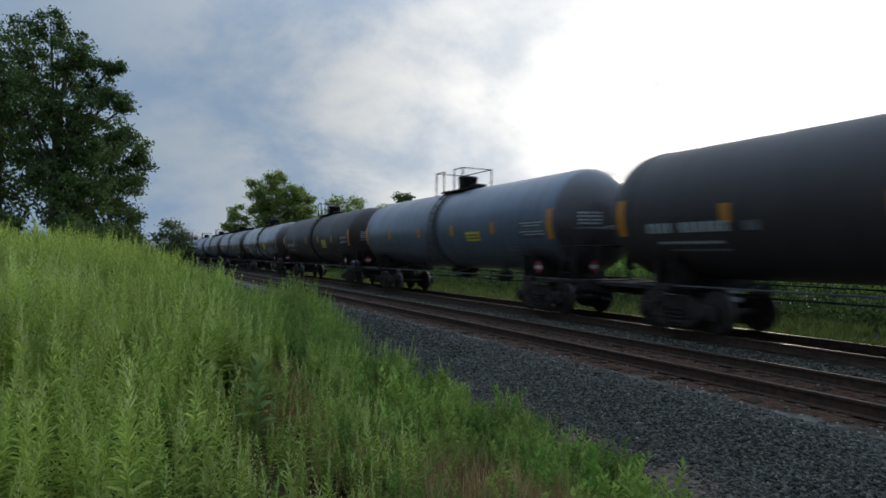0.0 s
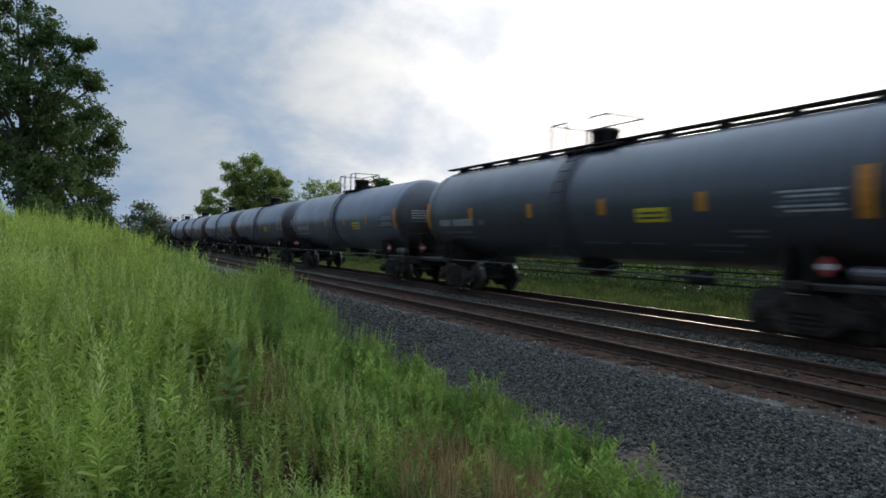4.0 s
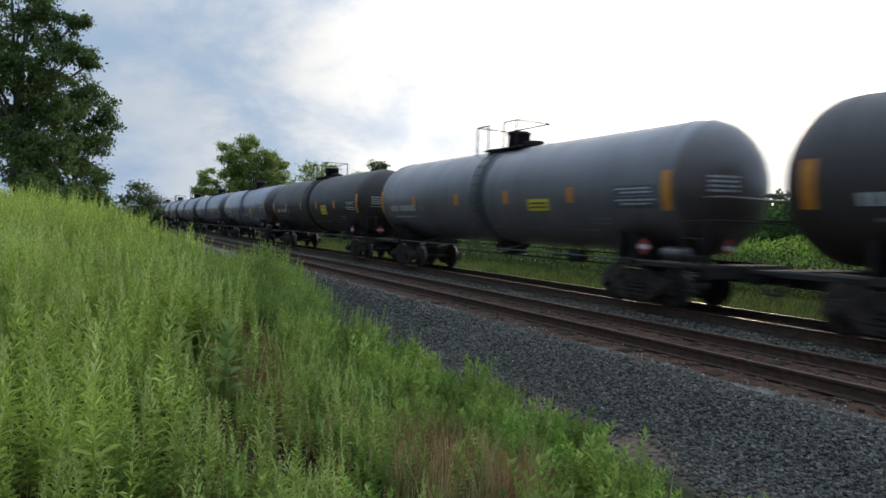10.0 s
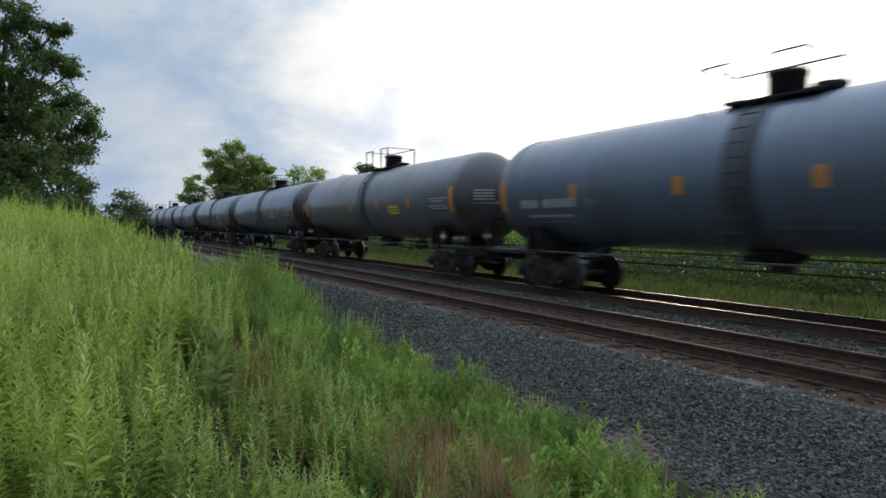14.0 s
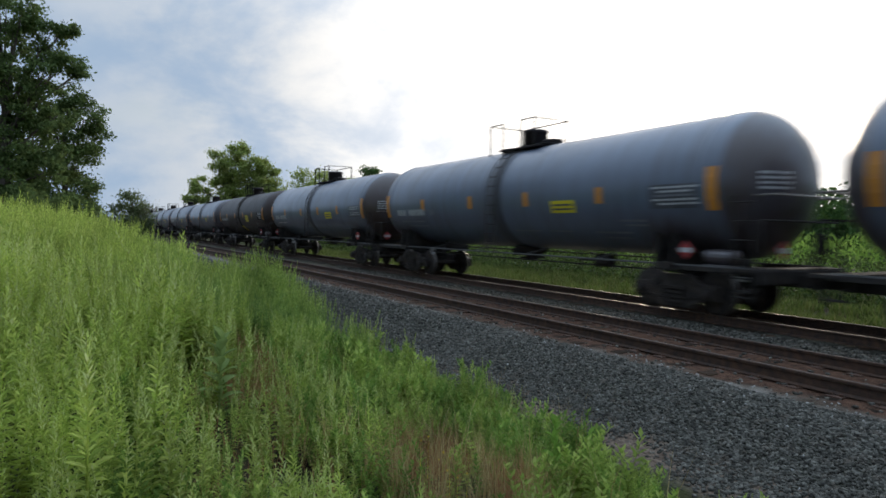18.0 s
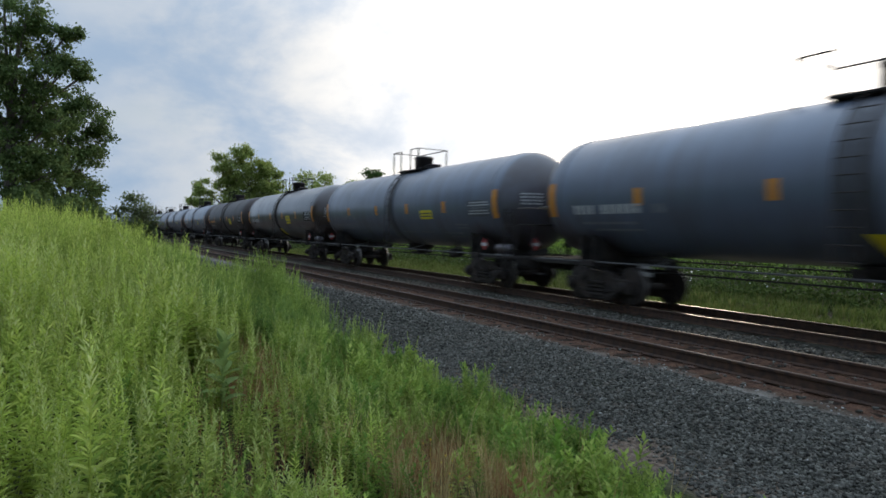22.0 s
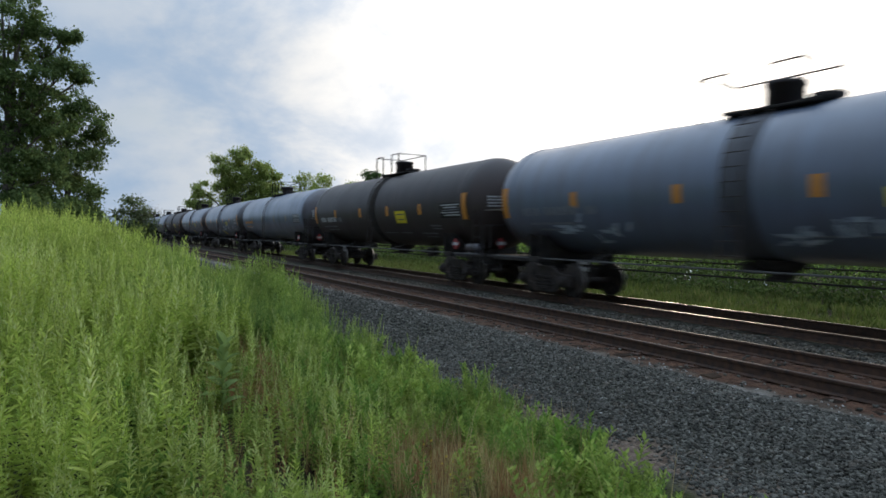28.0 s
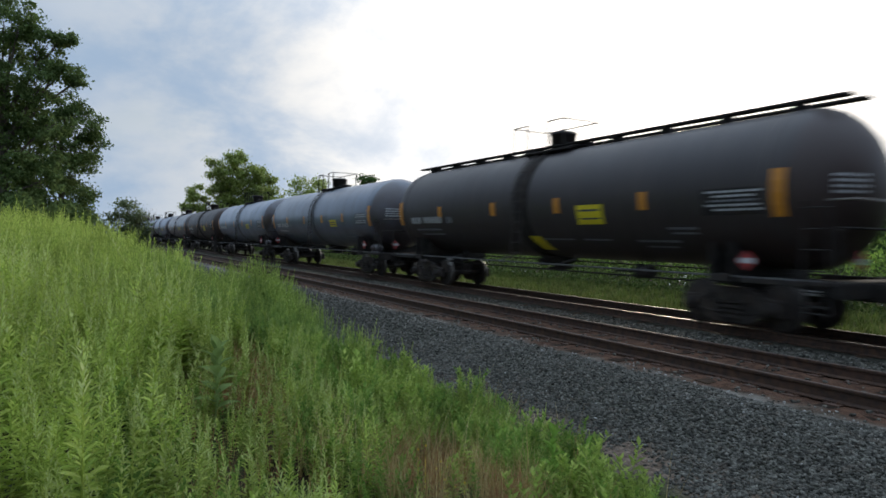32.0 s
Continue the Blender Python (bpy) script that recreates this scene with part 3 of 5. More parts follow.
def make_track(name, x, top, label, spiked):
    root = new(name)
    root.location = (x, 0, 0)
    tagged(root, label, "railway track", kind="structure")
    rm = rail_mesh("rail", top)
    for s in (-0.752, 0.752):
        part("rail", rm, None, root, at=pose(s, 0, 0))
    ties = []
    for v in range(4):
        bm = bmesh.new()
        box(bm, 0, 0, 0, 2.59, 0.225, 0.17, 0.012)
        for q in bm.verts:
            q.co += Vector((random.uniform(-.02, .02), random.uniform(-.012, .012), random.uniform(-.008, .008)))
        ties.append(mesh_of("tie", bm, TIE))
    bm = bmesh.new()
    box(bm, 0, 0, 0, 0.36, 0.19, 0.02, 0.004)
    for sx in (-0.1, 0.1):
        for sy in (-0.055, 0.055):
            box(bm, sx, sy, 0.022, 0.035, 0.03, 0.04, 0.006)
    plate = mesh_of("tie_plate", bm, PLATE)
    n = 0
    y = -9.0
    rng = random.Random(5)
    while y < 62:
        part("tie", ties[n % 4], None, root, at=pose(rng.uniform(-.03, .03), y + rng.uniform(-.03, .03), -0.288 + rng.uniform(-.014, .01), 0, 0, rng.uniform(-1.2, 1.2)))
        if spiked and y < 42:
            for s in (-0.752, 0.752):
                part("tie_plate", plate, None, root, at=pose(s, y, -0.198))
        n += 1
        y += TIE_STEP
    V, F = [], []
    cube = [(a, b, c) for a in (-1.29, 1.29) for b in (-.11, .11) for c in (-.085, .085)]
    quads = [(0, 1, 3, 2), (4, 6, 7, 5), (0, 4, 5, 1), (2, 3, 7, 6), (1, 5, 7, 3), (0, 2, 6, 4)]
    while y < 420:
        o = len(V)
        V += [(a, b + y, c - 0.293) for a, b, c in cube]
        F += [tuple(o + i for i in q) for q in quads]
        y += TIE_STEP
    part("far_ties", quick_mesh("far_ties", V, F, TIE), None, root)["kind"] = "stuff"
    return root


make_track("near_track", NEAR_X, RAIL_DULL, "empty railway track with rusty rails on weathered ties", True)
make_track("train_track", TRAIN_X, RAIL_TOP, "railway track with polished rail heads beneath the tank train", False)


def edge_x(y):
    """Where the weeds end and the crushed stone begins."""
    y = np.asarray(y, float)
    return np.interp(y, [0, 3, 6, 8, 10, 13, 17, 24, 28, 34, 60], [3.6, 3.85, 4.5, 4.3, 4.2, 4.5, 4.9, 5.1, 4.3, 4.6, 5.2]) + 0.22 * np.sin(2.3 * y) * np.cos(0.9 * y)


def make_ballast():
    """Loose crushed stones on the track bed, each with its own facets."""
    rng = np.random.default_rng(11)
    shapes = []
    quads = np.array([(0, 1, 3, 2), (4, 6, 7, 5), (0, 4, 5, 1), (2, 3, 7, 6), (1, 5, 7, 3), (0, 2, 6, 4)])
    for _ in range(24):
        # broken blocks: a skewed box with its corners knocked about
        v = np.array([(i, j, k) for i in (-1, 1) for j in (-1, 1) for k in (-1, 1)], float) * rng.uniform((.75, .55, .4), (1.35, 1.0, .8))
        v[:, 0] += v[:, 1] * rng.uniform(-.4, .4) + v[:, 2] * rng.uniform(-.4, .4)
        v = v * rng.uniform(.5, 1.0, (8, 1)) + rng.normal(0, .12, (8, 3))
        shapes.append((v, quads))
    V, F, o = [], [], 0

    def scatter(n, x0, x1, y0, y1, size):
        nonlocal o
        xs = rng.uniform(x0, x1, n)
        ys = y0 + (y1 - y0) * rng.uniform(0, 1, n) ** 1.5
        zs = height(xs, ys)
        bare = edge_x(ys) + np.interp(ys, [2, 5, 9, 14], [1.3, 1.05, .5, .2]) + .25 * np.sin(3.1 * ys) * np.sin(1.3 * ys + 1)
        skip = (xs < bare) & (rng.uniform(0, 1, n) > np.exp(-(bare - xs) / .16) * .8)
        for i in range(n):
            if skip[i]:
                continue
            if abs(abs(xs[i] - NEAR_X) - 0.752) < 0.11 or abs(abs(xs[i] - TRAIN_X) - 0.752) < 0.11:
                continue
            v, f = shapes[rng.integers(24)]
            a, b, c = rng.uniform(0, 6.28, 3)
            ca, sa, cb, sb = math.cos(a), math.sin(a), math.cos(b * .2), math.sin(b * .2)
            R = np.array([[ca, -sa, 0], [sa, ca, 0], [0, 0, 1]]) @ np.array([[1, 0, 0], [0, cb, -sb], [0, sb, cb]])
            k = size * rng.uniform(0.55, 1.5)
            V.append(v @ R.T * k + (xs[i], ys[i], zs[i] + k * 0.25))
            F.append(f + o)
            o += len(v)

    scatter(46000, 4.4, 7.1, 1.6, 11, 0.0185)
    scatter(13000, 4.6, 7.1, 9, 26, 0.026)
    scatter(1300, 7.0, 9.9, 1.5, 30, 0.024)
    scatter(7000, 9.7, 11.3, 4, 30, 0.025)
    ob = new("ballast_stones", quick_mesh("ballast_stones", np.concatenate(V), np.concatenate(F), STONE))
    tagged(ob, "loose grey crushed ballast stones beside the empty track", "ballast", kind="stuff")
    # pale chips among the stones and along the ends of the ties
    V, F, o = [], [], 0
    scatter(260, 4.6, 7.0, 1.6, 18, 0.016)
    scatter(520, 6.8, 7.5, 2, 30, 0.012)
    scatter(300, 9.9, 11.2, 4, 26, 0.013)
    ob = new("pale_stone_chips", quick_mesh("pale_stone_chips", np.concatenate(V), np.concatenate(F), CHIP))
    tagged(ob, "scattered pale stone chips on the track bed", "stone chips", kind="stuff")


make_ballast()


# ---- plants ----
def stalk_shape(rng, tall, leaves, leaf_len, spread, lean=0.12, top_taper=0.45, droop=0.35, wide=0.2, lift=1.3):
    """A stem with narrow leaves all round it, as quads."""
    V, F = [], []
    bend = rng.uniform(-lean, lean, 2)

    def axis_at(u):
        return np.array([bend[0] * u * u * tall, bend[1] * u * u * tall, u * tall])

    cuts = [0.0, 0.5, 1.0]
    for i, u in enumerate(cuts):
        c, r = axis_at(u), 0.004 * (1.15 - u)
        for j in range(3):
            a = 2.1 * j
            V.append(c + (r * math.cos(a), r * math.sin(a), 0))
    for i in range(2):
        for j in range(3):
            k = (j + 1) % 3
            F.append((i * 3 + j, i * 3 + k, i * 3 + 3 + k, i * 3 + 3 + j))
    for n in range(leaves):
        u = 0.1 + 0.9 * (n + rng.uniform(0, .6)) / leaves
        a = n * 2.4 + rng.uniform(-.4, .4)
        size = leaf_len * (1 - (1 - top_taper) * u) * rng.uniform(0.7, 1.25)
        c = axis_at(min(u, 1.0))
        out = np.array([math.cos(a), math.sin(a), 0])
        side = np.array([-math.sin(a), math.cos(a), 0])
        rise = rng.uniform(-0.1, 0.5) + lift * u * u
        way = out * spread + np.array([0, 0, rise])
        way /= np.linalg.norm(way)
        tip = c + way * size + np.array([0, 0, -droop * size * (1 - u)])
        mid = c + way * size * 0.5
        w = size * wide
        o = len(V)
        V += [c, mid + side * w, tip, mid - side * w]
        F.append((o, o + 1, o + 2, o + 3))
    return np.array(V), np.array(F)


def blade_shape(rng, blades, tall, width, spread):
    """A tuft of grass: bent blades of two quads."""
    V, F = [], []
    for _ in range(blades):
        a = rng.uniform(0, 6.28)
        out = np.array([math.cos(a), math.sin(a), 0])
        side = np.array([-math.sin(a), math.cos(a), 0])
        h, s, w = tall * rng.uniform(.55, 1.1), spread * rng.uniform(.2, 1), width * rng.uniform(.6, 1.2)
        b = out * rng.uniform(0, 0.05)
        o = len(V)
        V += [b - side * w, b + side * w, b + out * s * .3 + side * w * .8 + (0, 0, h * .6), b + out * s * .3 - side * w * .8 + (0, 0, h * .6),
              b + out * s + side * w * .15 + (0, 0, h), b + out * s - side * w * .15 + (0, 0, h)]
        F += [(o, o + 1, o + 2, o + 3), (o + 3, o + 2, o + 4, o + 5)]
    return np.array(V), np.array(F)


def scatter_plants(name, shapes, xs, ys, scales, mat, label, category, rng, sink=0.02):
    V, F, o = [], [], 0
    zs = height(xs, ys)
    for x, y, z, s in zip(xs, ys, zs, scales):
        v, f = shapes[rng.integers(len(shapes))]
        a = rng.uniform(0, 6.28)
        c, d = math.cos(a) * s, math.sin(a) * s
        R = np.array([[c, -d, 0], [d, c, 0], [0, 0, s]])
        V.append(v @ R.T + (x, y, z - sink))
        F.append(f + o)
        o += len(v)
    ob = new(name, quick_mesh(name, np.concatenate(V), np.concatenate(F), mat))
    return tagged(ob, label, category, kind="stuff")


def dry_zone(x, y):
    return (1.0 * np.exp(-(((x - 2.45) / 0.62) ** 4 + ((y - 4.0) / 0.85) ** 4)) + 0.6 * np.exp(-(((x - 1.95) / 0.4) ** 2 + ((y - 7.4) / 0.9) ** 2))
            + 0.55 * np.exp(-(((x - 1.35) / 0.3) ** 2 + ((y - 5.7) / 0.6) ** 2)))


def lance(V, F, c, way, side, size, half, arch):
    """One narrow pointed leaf, folded along its midrib: two quads that share base and tip."""
    lift = np.cross(side, way)
    lift = lift if lift[2] > 0 else -lift
    o = len(V)
    tip = c + way * size - np.array([0, 0, arch * size])
    for u, w in ((.36, 1.0), (.72, .68)):
        m = c + way * size * u + lift * half * .45 + np.array([0, 0, arch * size * .12])
        V += [m + side * half * w, m - side * half * w]
    V += [c, tip]
    F += [(o + 4, o, o + 2, o + 5), (o + 4, o + 5, o + 3, o + 1)]


def spire_shape(rng, tall, leaves, leaf_len, wide, lean, tip_from=.78, twigs=0, fine=True):
    """An upright weed in two meshes: the stem with its body of leaves, shortening and rising towards the top, and the paler shoot tip."""
    bend = rng.uniform(-lean, lean, 2)

    def axis_at(u):
        return np.array([bend[0] * u * u * tall, bend[1] * u * u * tall, u * tall])

    V, F, TV, TF = [], [], [], []
    cuts = [0.0, 0.5, 1.0]
    for u in cuts:
        c, r = axis_at(u), 0.0042 * (1.2 - u)
        for j in range(3):
            V.append(c + (r * math.cos(2.1 * j), r * math.sin(2.1 * j), 0))
    for i in range(2):
        for j in range(3):
            k = (j + 1) % 3
            F.append((i * 3 + j, i * 3 + k, i * 3 + 3 + k, i * 3 + 3 + j))

    def leaf(c, a, rise, size, u):
        way = np.array([math.cos(a) * math.cos(rise), math.sin(a) * math.cos(rise), math.sin(rise)])
        side = np.array([-math.sin(a), math.cos(a), 0])
        v, f = (TV, TF) if u > tip_from else (V, F)
        if fine:
            lance(v, f, c, way, side, size, size * wide, .22 * (1 - u))
        else:
            o = len(v)
            m = c + way * size * .45 + (0, 0, .04 * size)
            v += [c, m + side * size * wide, c + way * size - np.array([0, 0, .15 * size * (1 - u)]), m - side * size * wide]
            f.append((o, o + 1, o + 2, o + 3))

    for n in range(leaves):
        u = (0.06 + 0.94 * (n + rng.uniform(0, .7)) / leaves) ** .85
        u = min(u, 1.0)
        size = leaf_len * min(1, .55 + 1.8 * u) * (1 - .72 * u ** 1.7) * rng.uniform(.75, 1.2)
        leaf(axis_at(u), n * 2.4 + rng.uniform(-.4, .4), math.radians(8 + 62 * u ** 1.6) + rng.uniform(-.25, .25), size, u)
    for _ in range(twigs):
        # side shoots that rise beside the stem, each a small spire of its own
        u, a = rng.uniform(.35, .75), rng.uniform(0, 6.28)
        foot, out = axis_at(u), np.array([math.cos(a), math.sin(a), 0])
        long = tall * rng.uniform(.14, .26)
        for q in range(8):
            w = (q + 1) / 8
            p = foot + out * long * .55 * w ** .7 + (0, 0, long * w)
            leaf(p, q * 2.4 + a, math.radians(25 + 45 * w), leaf_len * (.55 - .3 * w), .5 + .5 * w)
    if not TV:
        leaf(axis_at(1.0), 0, 1.3, leaf_len * .3, 1.01)
    return (np.array(V), np.array(F)), (np.array(TV), np.array(TF))


def scatter_spires(name, shapes, xs, ys, scales, mats, label, category, rng):
    """Bodies and shoot tips of the same stalks, as two objects."""
    out = [[[], [], 0], [[], [], 0]]
    zs = height(xs, ys)
    for x, y, z, sc in zip(xs, ys, zs, scales):
        pair = shapes[rng.integers(len(shapes))]
        a = rng.uniform(0, 6.28)
        tx, ty = rng.normal(0, .09, 2)
        c, d = math.cos(a) * sc, math.sin(a) * sc
        R = np.array([[c, -d, tx * sc], [d, c, ty * sc], [0, 0, sc]])
        for k in range(2):
            v, f = pair[k]
            out[k][0].append(v @ R.T + (x, y, z - .02))
            out[k][1].append(f + out[k][2])
            out[k][2] += len(v)
    for k, (nm, lab) in enumerate(((name, label), ("shoot_tips", "pale young shoot tips of the " + category))):
        tagged(new(nm, quick_mesh(nm, np.concatenate(out[k][0]), np.concatenate(out[k][1]), mats[k])), lab, category, kind="stuff")


def make_weeds():
    rng = np.random.default_rng(3)
    near = [spire_shape(rng, 0.85, int(rng.integers(58, 74)), rng.uniform(.078, .105), rng.uniform(.085, .115), .12, .78, twigs=int(rng.integers(0, 3))) for _ in range(22)]
    grey = [spire_shape(rng, 0.78, int(rng.integers(48, 60)), rng.uniform(.09, .118), rng.uniform(.115, .145), .1, .66, twigs=int(rng.integers(1, 4))) for _ in range(14)]
    middle = [spire_shape(rng, 0.95, 46, rng.uniform(.12, .15), .11, .12, .74, twigs=1, fine=False) for _ in range(14)]
    spiky = [spire_shape(rng, 1.0, 44, rng.uniform(.1, .125), .13, .08, .62, fine=False) for _ in range(12)]
    far_off = [spire_shape(rng, 1.0, 26, rng.uniform(.17, .2), .12, .12, .66, fine=False) for _ in range(10)]

    def patchy(x, y, size=1.0):
        return np.array([noise.noise((a / size, b / size, 3.1)) for a, b in zip(x, y)])

    def spots(n, x0, x1, y0, y1, near_power=1.0):
        x = rng.uniform(x0, x1, n)
        y = y0 + (y1 - y0) * rng.uniform(0, 1, n) ** near_power
        k = x < edge_x(y)
        return x[k], y[k]

    def bunches(x, y, most, radius):
        """Several stalks from each root; the third row is the height of the whole plant."""
        n = rng.integers(2, most, len(x))
        size = rng.uniform(.55, 1.15, len(x))
        x, y, size = np.repeat(x, n), np.repeat(y, n), np.repeat(size, n)
        return x + rng.normal(0, radius, len(x)), y + rng.normal(0, radius, len(x)), size

    x, y = spots(1250, -1.8, 4.9, 1.9, 9.5)
    x, y, size = bunches(x, y, 6, .06)
    p = patchy(x, y, .5)
    rim = np.interp(y, [2, 4, 6, 8, 10, 13], [-.1, .12, .45, .85, 1.25, 1.6]) + .3 * p
    pocket = smooth_step(0, 0.4, x - rim) * (1 - smooth_step(2.4, 3.2, x)) * (1 - smooth_step(7.0, 8.6, y))
    keep = rng.uniform(0, 1, len(x)) > 0.97 * dry_zone(x, y) + 0.3 * (p < -.1) + 0.34 * pocket + 0.12 * (1 - smooth_step(3.2, 5.0, y))
    x, y, p, pocket, rim = x[keep], y[keep], p[keep], pocket[keep], rim[keep]
    low = smooth_step(0.6, 3.2, x)
    size = size[keep]
    s = size * rng.uniform(0.75, 1.1, len(x)) * (1.0 - 0.42 * low) * (1 + .8 * p)
    s = (s + (rng.uniform(0, 1, len(x)) > .93) * .2) * (.84 + .16 * smooth_step(3.5, 7.0, y)) * (1 - .2 * pocket)
    # room round the one broad-leaved plant
    s = s * np.where((abs(x - .9) < .17) & (y > 3.6) & (y < 5.6), .62, 1)
    pick = rng.uniform(0, 1, len(x))
    g = (x < rim + .1) | (pick > .72)
    m = ~g & (pick < .15 + .8 * pocket)
    r = ~g & ~m
    scatter_spires("bank_weeds", near, x[g], y[g], s[g] * 1.08, (HILL_LEAF, TIP), "tall bright green narrow-leaved weeds covering the bank", "weeds", rng)
    scatter_spires("grey_weeds", grey, x[m], y[m], s[m] * 1.05, (GREY_LEAF, TIP), "grey-green pointed weeds between the bank and the gravel", "weeds", rng)
    scatter_spires("verge_weeds", near, x[r], y[r], s[r], (WEED_LEAF, GREY_LEAF), "lower green weeds along the edge of the crushed stone", "weeds", rng)
    x, y = spots(6800, -3.8, 5.4, 9.3, 23)
    p = patchy(x, y, .8)
    s = rng.uniform(0.4, 1.15, len(x)) * (1 - 0.3 * smooth_step(2.0, 5, x)) * (1 + .7 * p)
    g = x < 1.1 + .9 * p
    scatter_spires("bank_weeds", middle, x[g], y[g], s[g], (WEED_LEAF, HILL_LEAF), "dense pale green weeds on the rising bank", "weeds", rng)
    scatter_spires("verge_weeds", middle, x[~g], y[~g], s[~g] * .85, (STAND_LEAF, WEED_LEAF), "low green weeds on the slope above the crushed stone", "weeds", rng)
    # one tall dark stand beside the stone
    n = 800
    x, y = rng.normal(4.2, .5, n), rng.normal(16.2, 2.6, n)
    k = x < edge_x(y) + .25
    x, y = x[k], y[k]
    fall = np.exp(-(((x - 4.0) / .8) ** 2 + ((y - 16.2) / 3.6) ** 2))
    scatter_spires("tall_weeds", spiky, x, y, (.6 + .85 * fall) * rng.uniform(.75, 1.2, len(x)), (STAND_LEAF, WEED_LEAF), "tall stand of dark green weeds beside the crushed stone", "weeds", rng)
    x, y = spots(4600, -7.0, 5.5, 22, 60, 1.3)
    s = rng.uniform(0.4, 1.3, len(x)) * (1 + .5 * patchy(x, y, 1.5))
    scatter_spires("bank_weeds", far_off, x, y, s, (WEED_LEAF, HILL_LEAF), "green weeds along the crest of the bank", "weeds", rng)
    # thin grass stems with seed heads at the edge of the stone
    stem = [blade_shape(rng, 3, 0.75, 0.003, 0.35) for _ in range(6)]
    x, y = spots(90, 1.2, 4.6, 2.4, 9)
    scatter_plants("tall_grass", stem, x, y, rng.uniform(.6, 1.1, len(x)), DRY, "thin dry grass stems rising out of the weeds", "grass", rng)
    # dry grass, russet stalks and low broad growth between the weeds
    tuft = [blade_shape(rng, 14, 0.42, 0.0022, 0.26) for _ in range(10)]
    x, y = spots(3400, 0.4, 4.2, 2.2, 9.0)
    keep = rng.uniform(0, 1, len(x)) < dry_zone(x, y) * 0.9 + 0.12 * (x < 3.0)
    x, y = x[keep], y[keep]
    g = rng.uniform(0, 1, len(x)) < .6 - .5 * smooth_step(4.8, 5.6, y + 1.5 * (x < 1.5))
    scatter_plants("dry_grass", tuft, x[g], y[g], rng.uniform(.6, 1.2, g.sum()), DRY, "dry tan grass stalks among the weeds", "dry grass", rng)
    scatter_plants("russet_grass", tuft, x[~g], y[~g], rng.uniform(.45, 1.0, (~g).sum()), RUSSET, "reddish-brown withered stalks among the weeds", "dry grass", rng)
    # yellow flowers in the dry patch
    V, F, o = [], [], 0
    for _ in range(8):
        fx, fy = 2.12 + rng.normal(0, .1), 3.6 + rng.normal(0, .16)
        fz = float(height(fx, fy)) + rng.uniform(.28, .46)
        q = rng.uniform(.006, .011)
        V += [(fx + q * math.cos(a), fy + q * math.sin(a), fz + q * .6) for a in np.linspace(0, 6.28, 7)[:-1]] + [(fx, fy, fz - q), (fx - .002, fy, fz - .3), (fx + .002, fy, fz - .3)]
        F += [(o + i, o + (i + 1) % 6, o + 6) for i in range(6)] + [(o + 7, o + 8, o + 6)]
        o += 9
    tagged(new("yellow_wildflowers", quick_mesh("yellow_wildflowers", V, F, PETAL)), "tiny yellow wildflowers in the dry grass", "wildflowers", kind="stuff")
    broad = [stalk_shape(rng, 0.4, 54, 0.08, 1.3, wide=0.2, top_taper=.55, lean=.4) for _ in range(10)]
    x, y = spots(4600, 0.0, 4.9, 2.2, 11.0)
    p = patchy(x, y, .5)
    keep = rng.uniform(0, 1, len(x)) > .85 * dry_zone(x, y) + .55 * (p < -.12)
    x, y, p = x[keep], y[keep], p[keep]
    s = rng.uniform(.5, 1.15, len(x)) * (1 + .9 * p) * (.62 + .38 * smooth_step(1.6, 2.3, x))
    g = patchy(x + 7, y, .7) > 0
    scatter_plants("low_weeds", broad, x[g], y[g], s[g], DEEP_LEAF, "low leafy deep green weeds at the edge of the gravel", "weeds", rng)
    scatter_plants("low_weeds", broad, x[~g], y[~g], s[~g], WEED_LEAF, "low leafy green weeds at the edge of the gravel", "weeds", rng)
    # far side of the tracks
    verge = [blade_shape(rng, 8, 0.32, 0.016, 0.22) for _ in range(8)]
    n = 15000
    x = rng.uniform(15.4, 23.0, n)
    y = -4 + 74 * rng.uniform(0, 1, n) ** 1.3
    scatter_plants("far_verge_grass", verge, x, y, rng.uniform(.5, 1.3, n), GRASS_LEAF, "green grass beyond the train's track", "grass", rng)
    n = 66000
    x = 21.2 + 8.0 * rng.uniform(0, 1, n) ** 1.2
    y = -8 + 118 * rng.uniform(0, 1, n) ** 1.5
    top = (.5 + .15 * (x - 21.2)) * (1 + .7 * patchy(x, y, 1.6))
    P = np.stack([x, y, height(x, y) + np.clip(top, .15, 3) * rng.uniform(0, 1, n) ** .7], 1)
    u = rng.normal(0, 1, (n, 3))
    u /= np.linalg.norm(u, axis=1)[:, None]
    w = np.cross(u, rng.normal(0, 1, (n, 3)))
    w /= np.linalg.norm(w, axis=1)[:, None]
    k = .085 * rng.uniform(.6, 1.4, (n, 1))
    V = np.stack([P - u * k, P + w * k * .45, P + u * k, P - w * k * .45], 1).reshape(-1, 3)
    tagged(new("far_hedge", quick_mesh("far_hedge", V, np.arange(4 * n).reshape(-1, 4), HEDGE)), "low green leafy growth behind the railway", "shrubs", kind="stuff")
    n = 30000
    x, y = rng.uniform(28, 36, n), -14 + 80 * rng.uniform(0, 1, n) ** 1.2
    top = (1.7 + .06 * (x - 28)) * (1 + .5 * patchy(x, y, 2.4))
    P = np.stack([x, y, height(x, y) + np.clip(top, .2, 3) * rng.uniform(0, 1, n) ** .6], 1)
    u = rng.normal(0, 1, (n, 3)) * (.5, .5, 1)
    u /= np.linalg.norm(u, axis=1)[:, None]
    w = np.cross(u, rng.normal(0, 1, (n, 3)))
    w /= np.linalg.norm(w, axis=1)[:, None]
    k = .13 * rng.uniform(.6, 1.4, (n, 1))
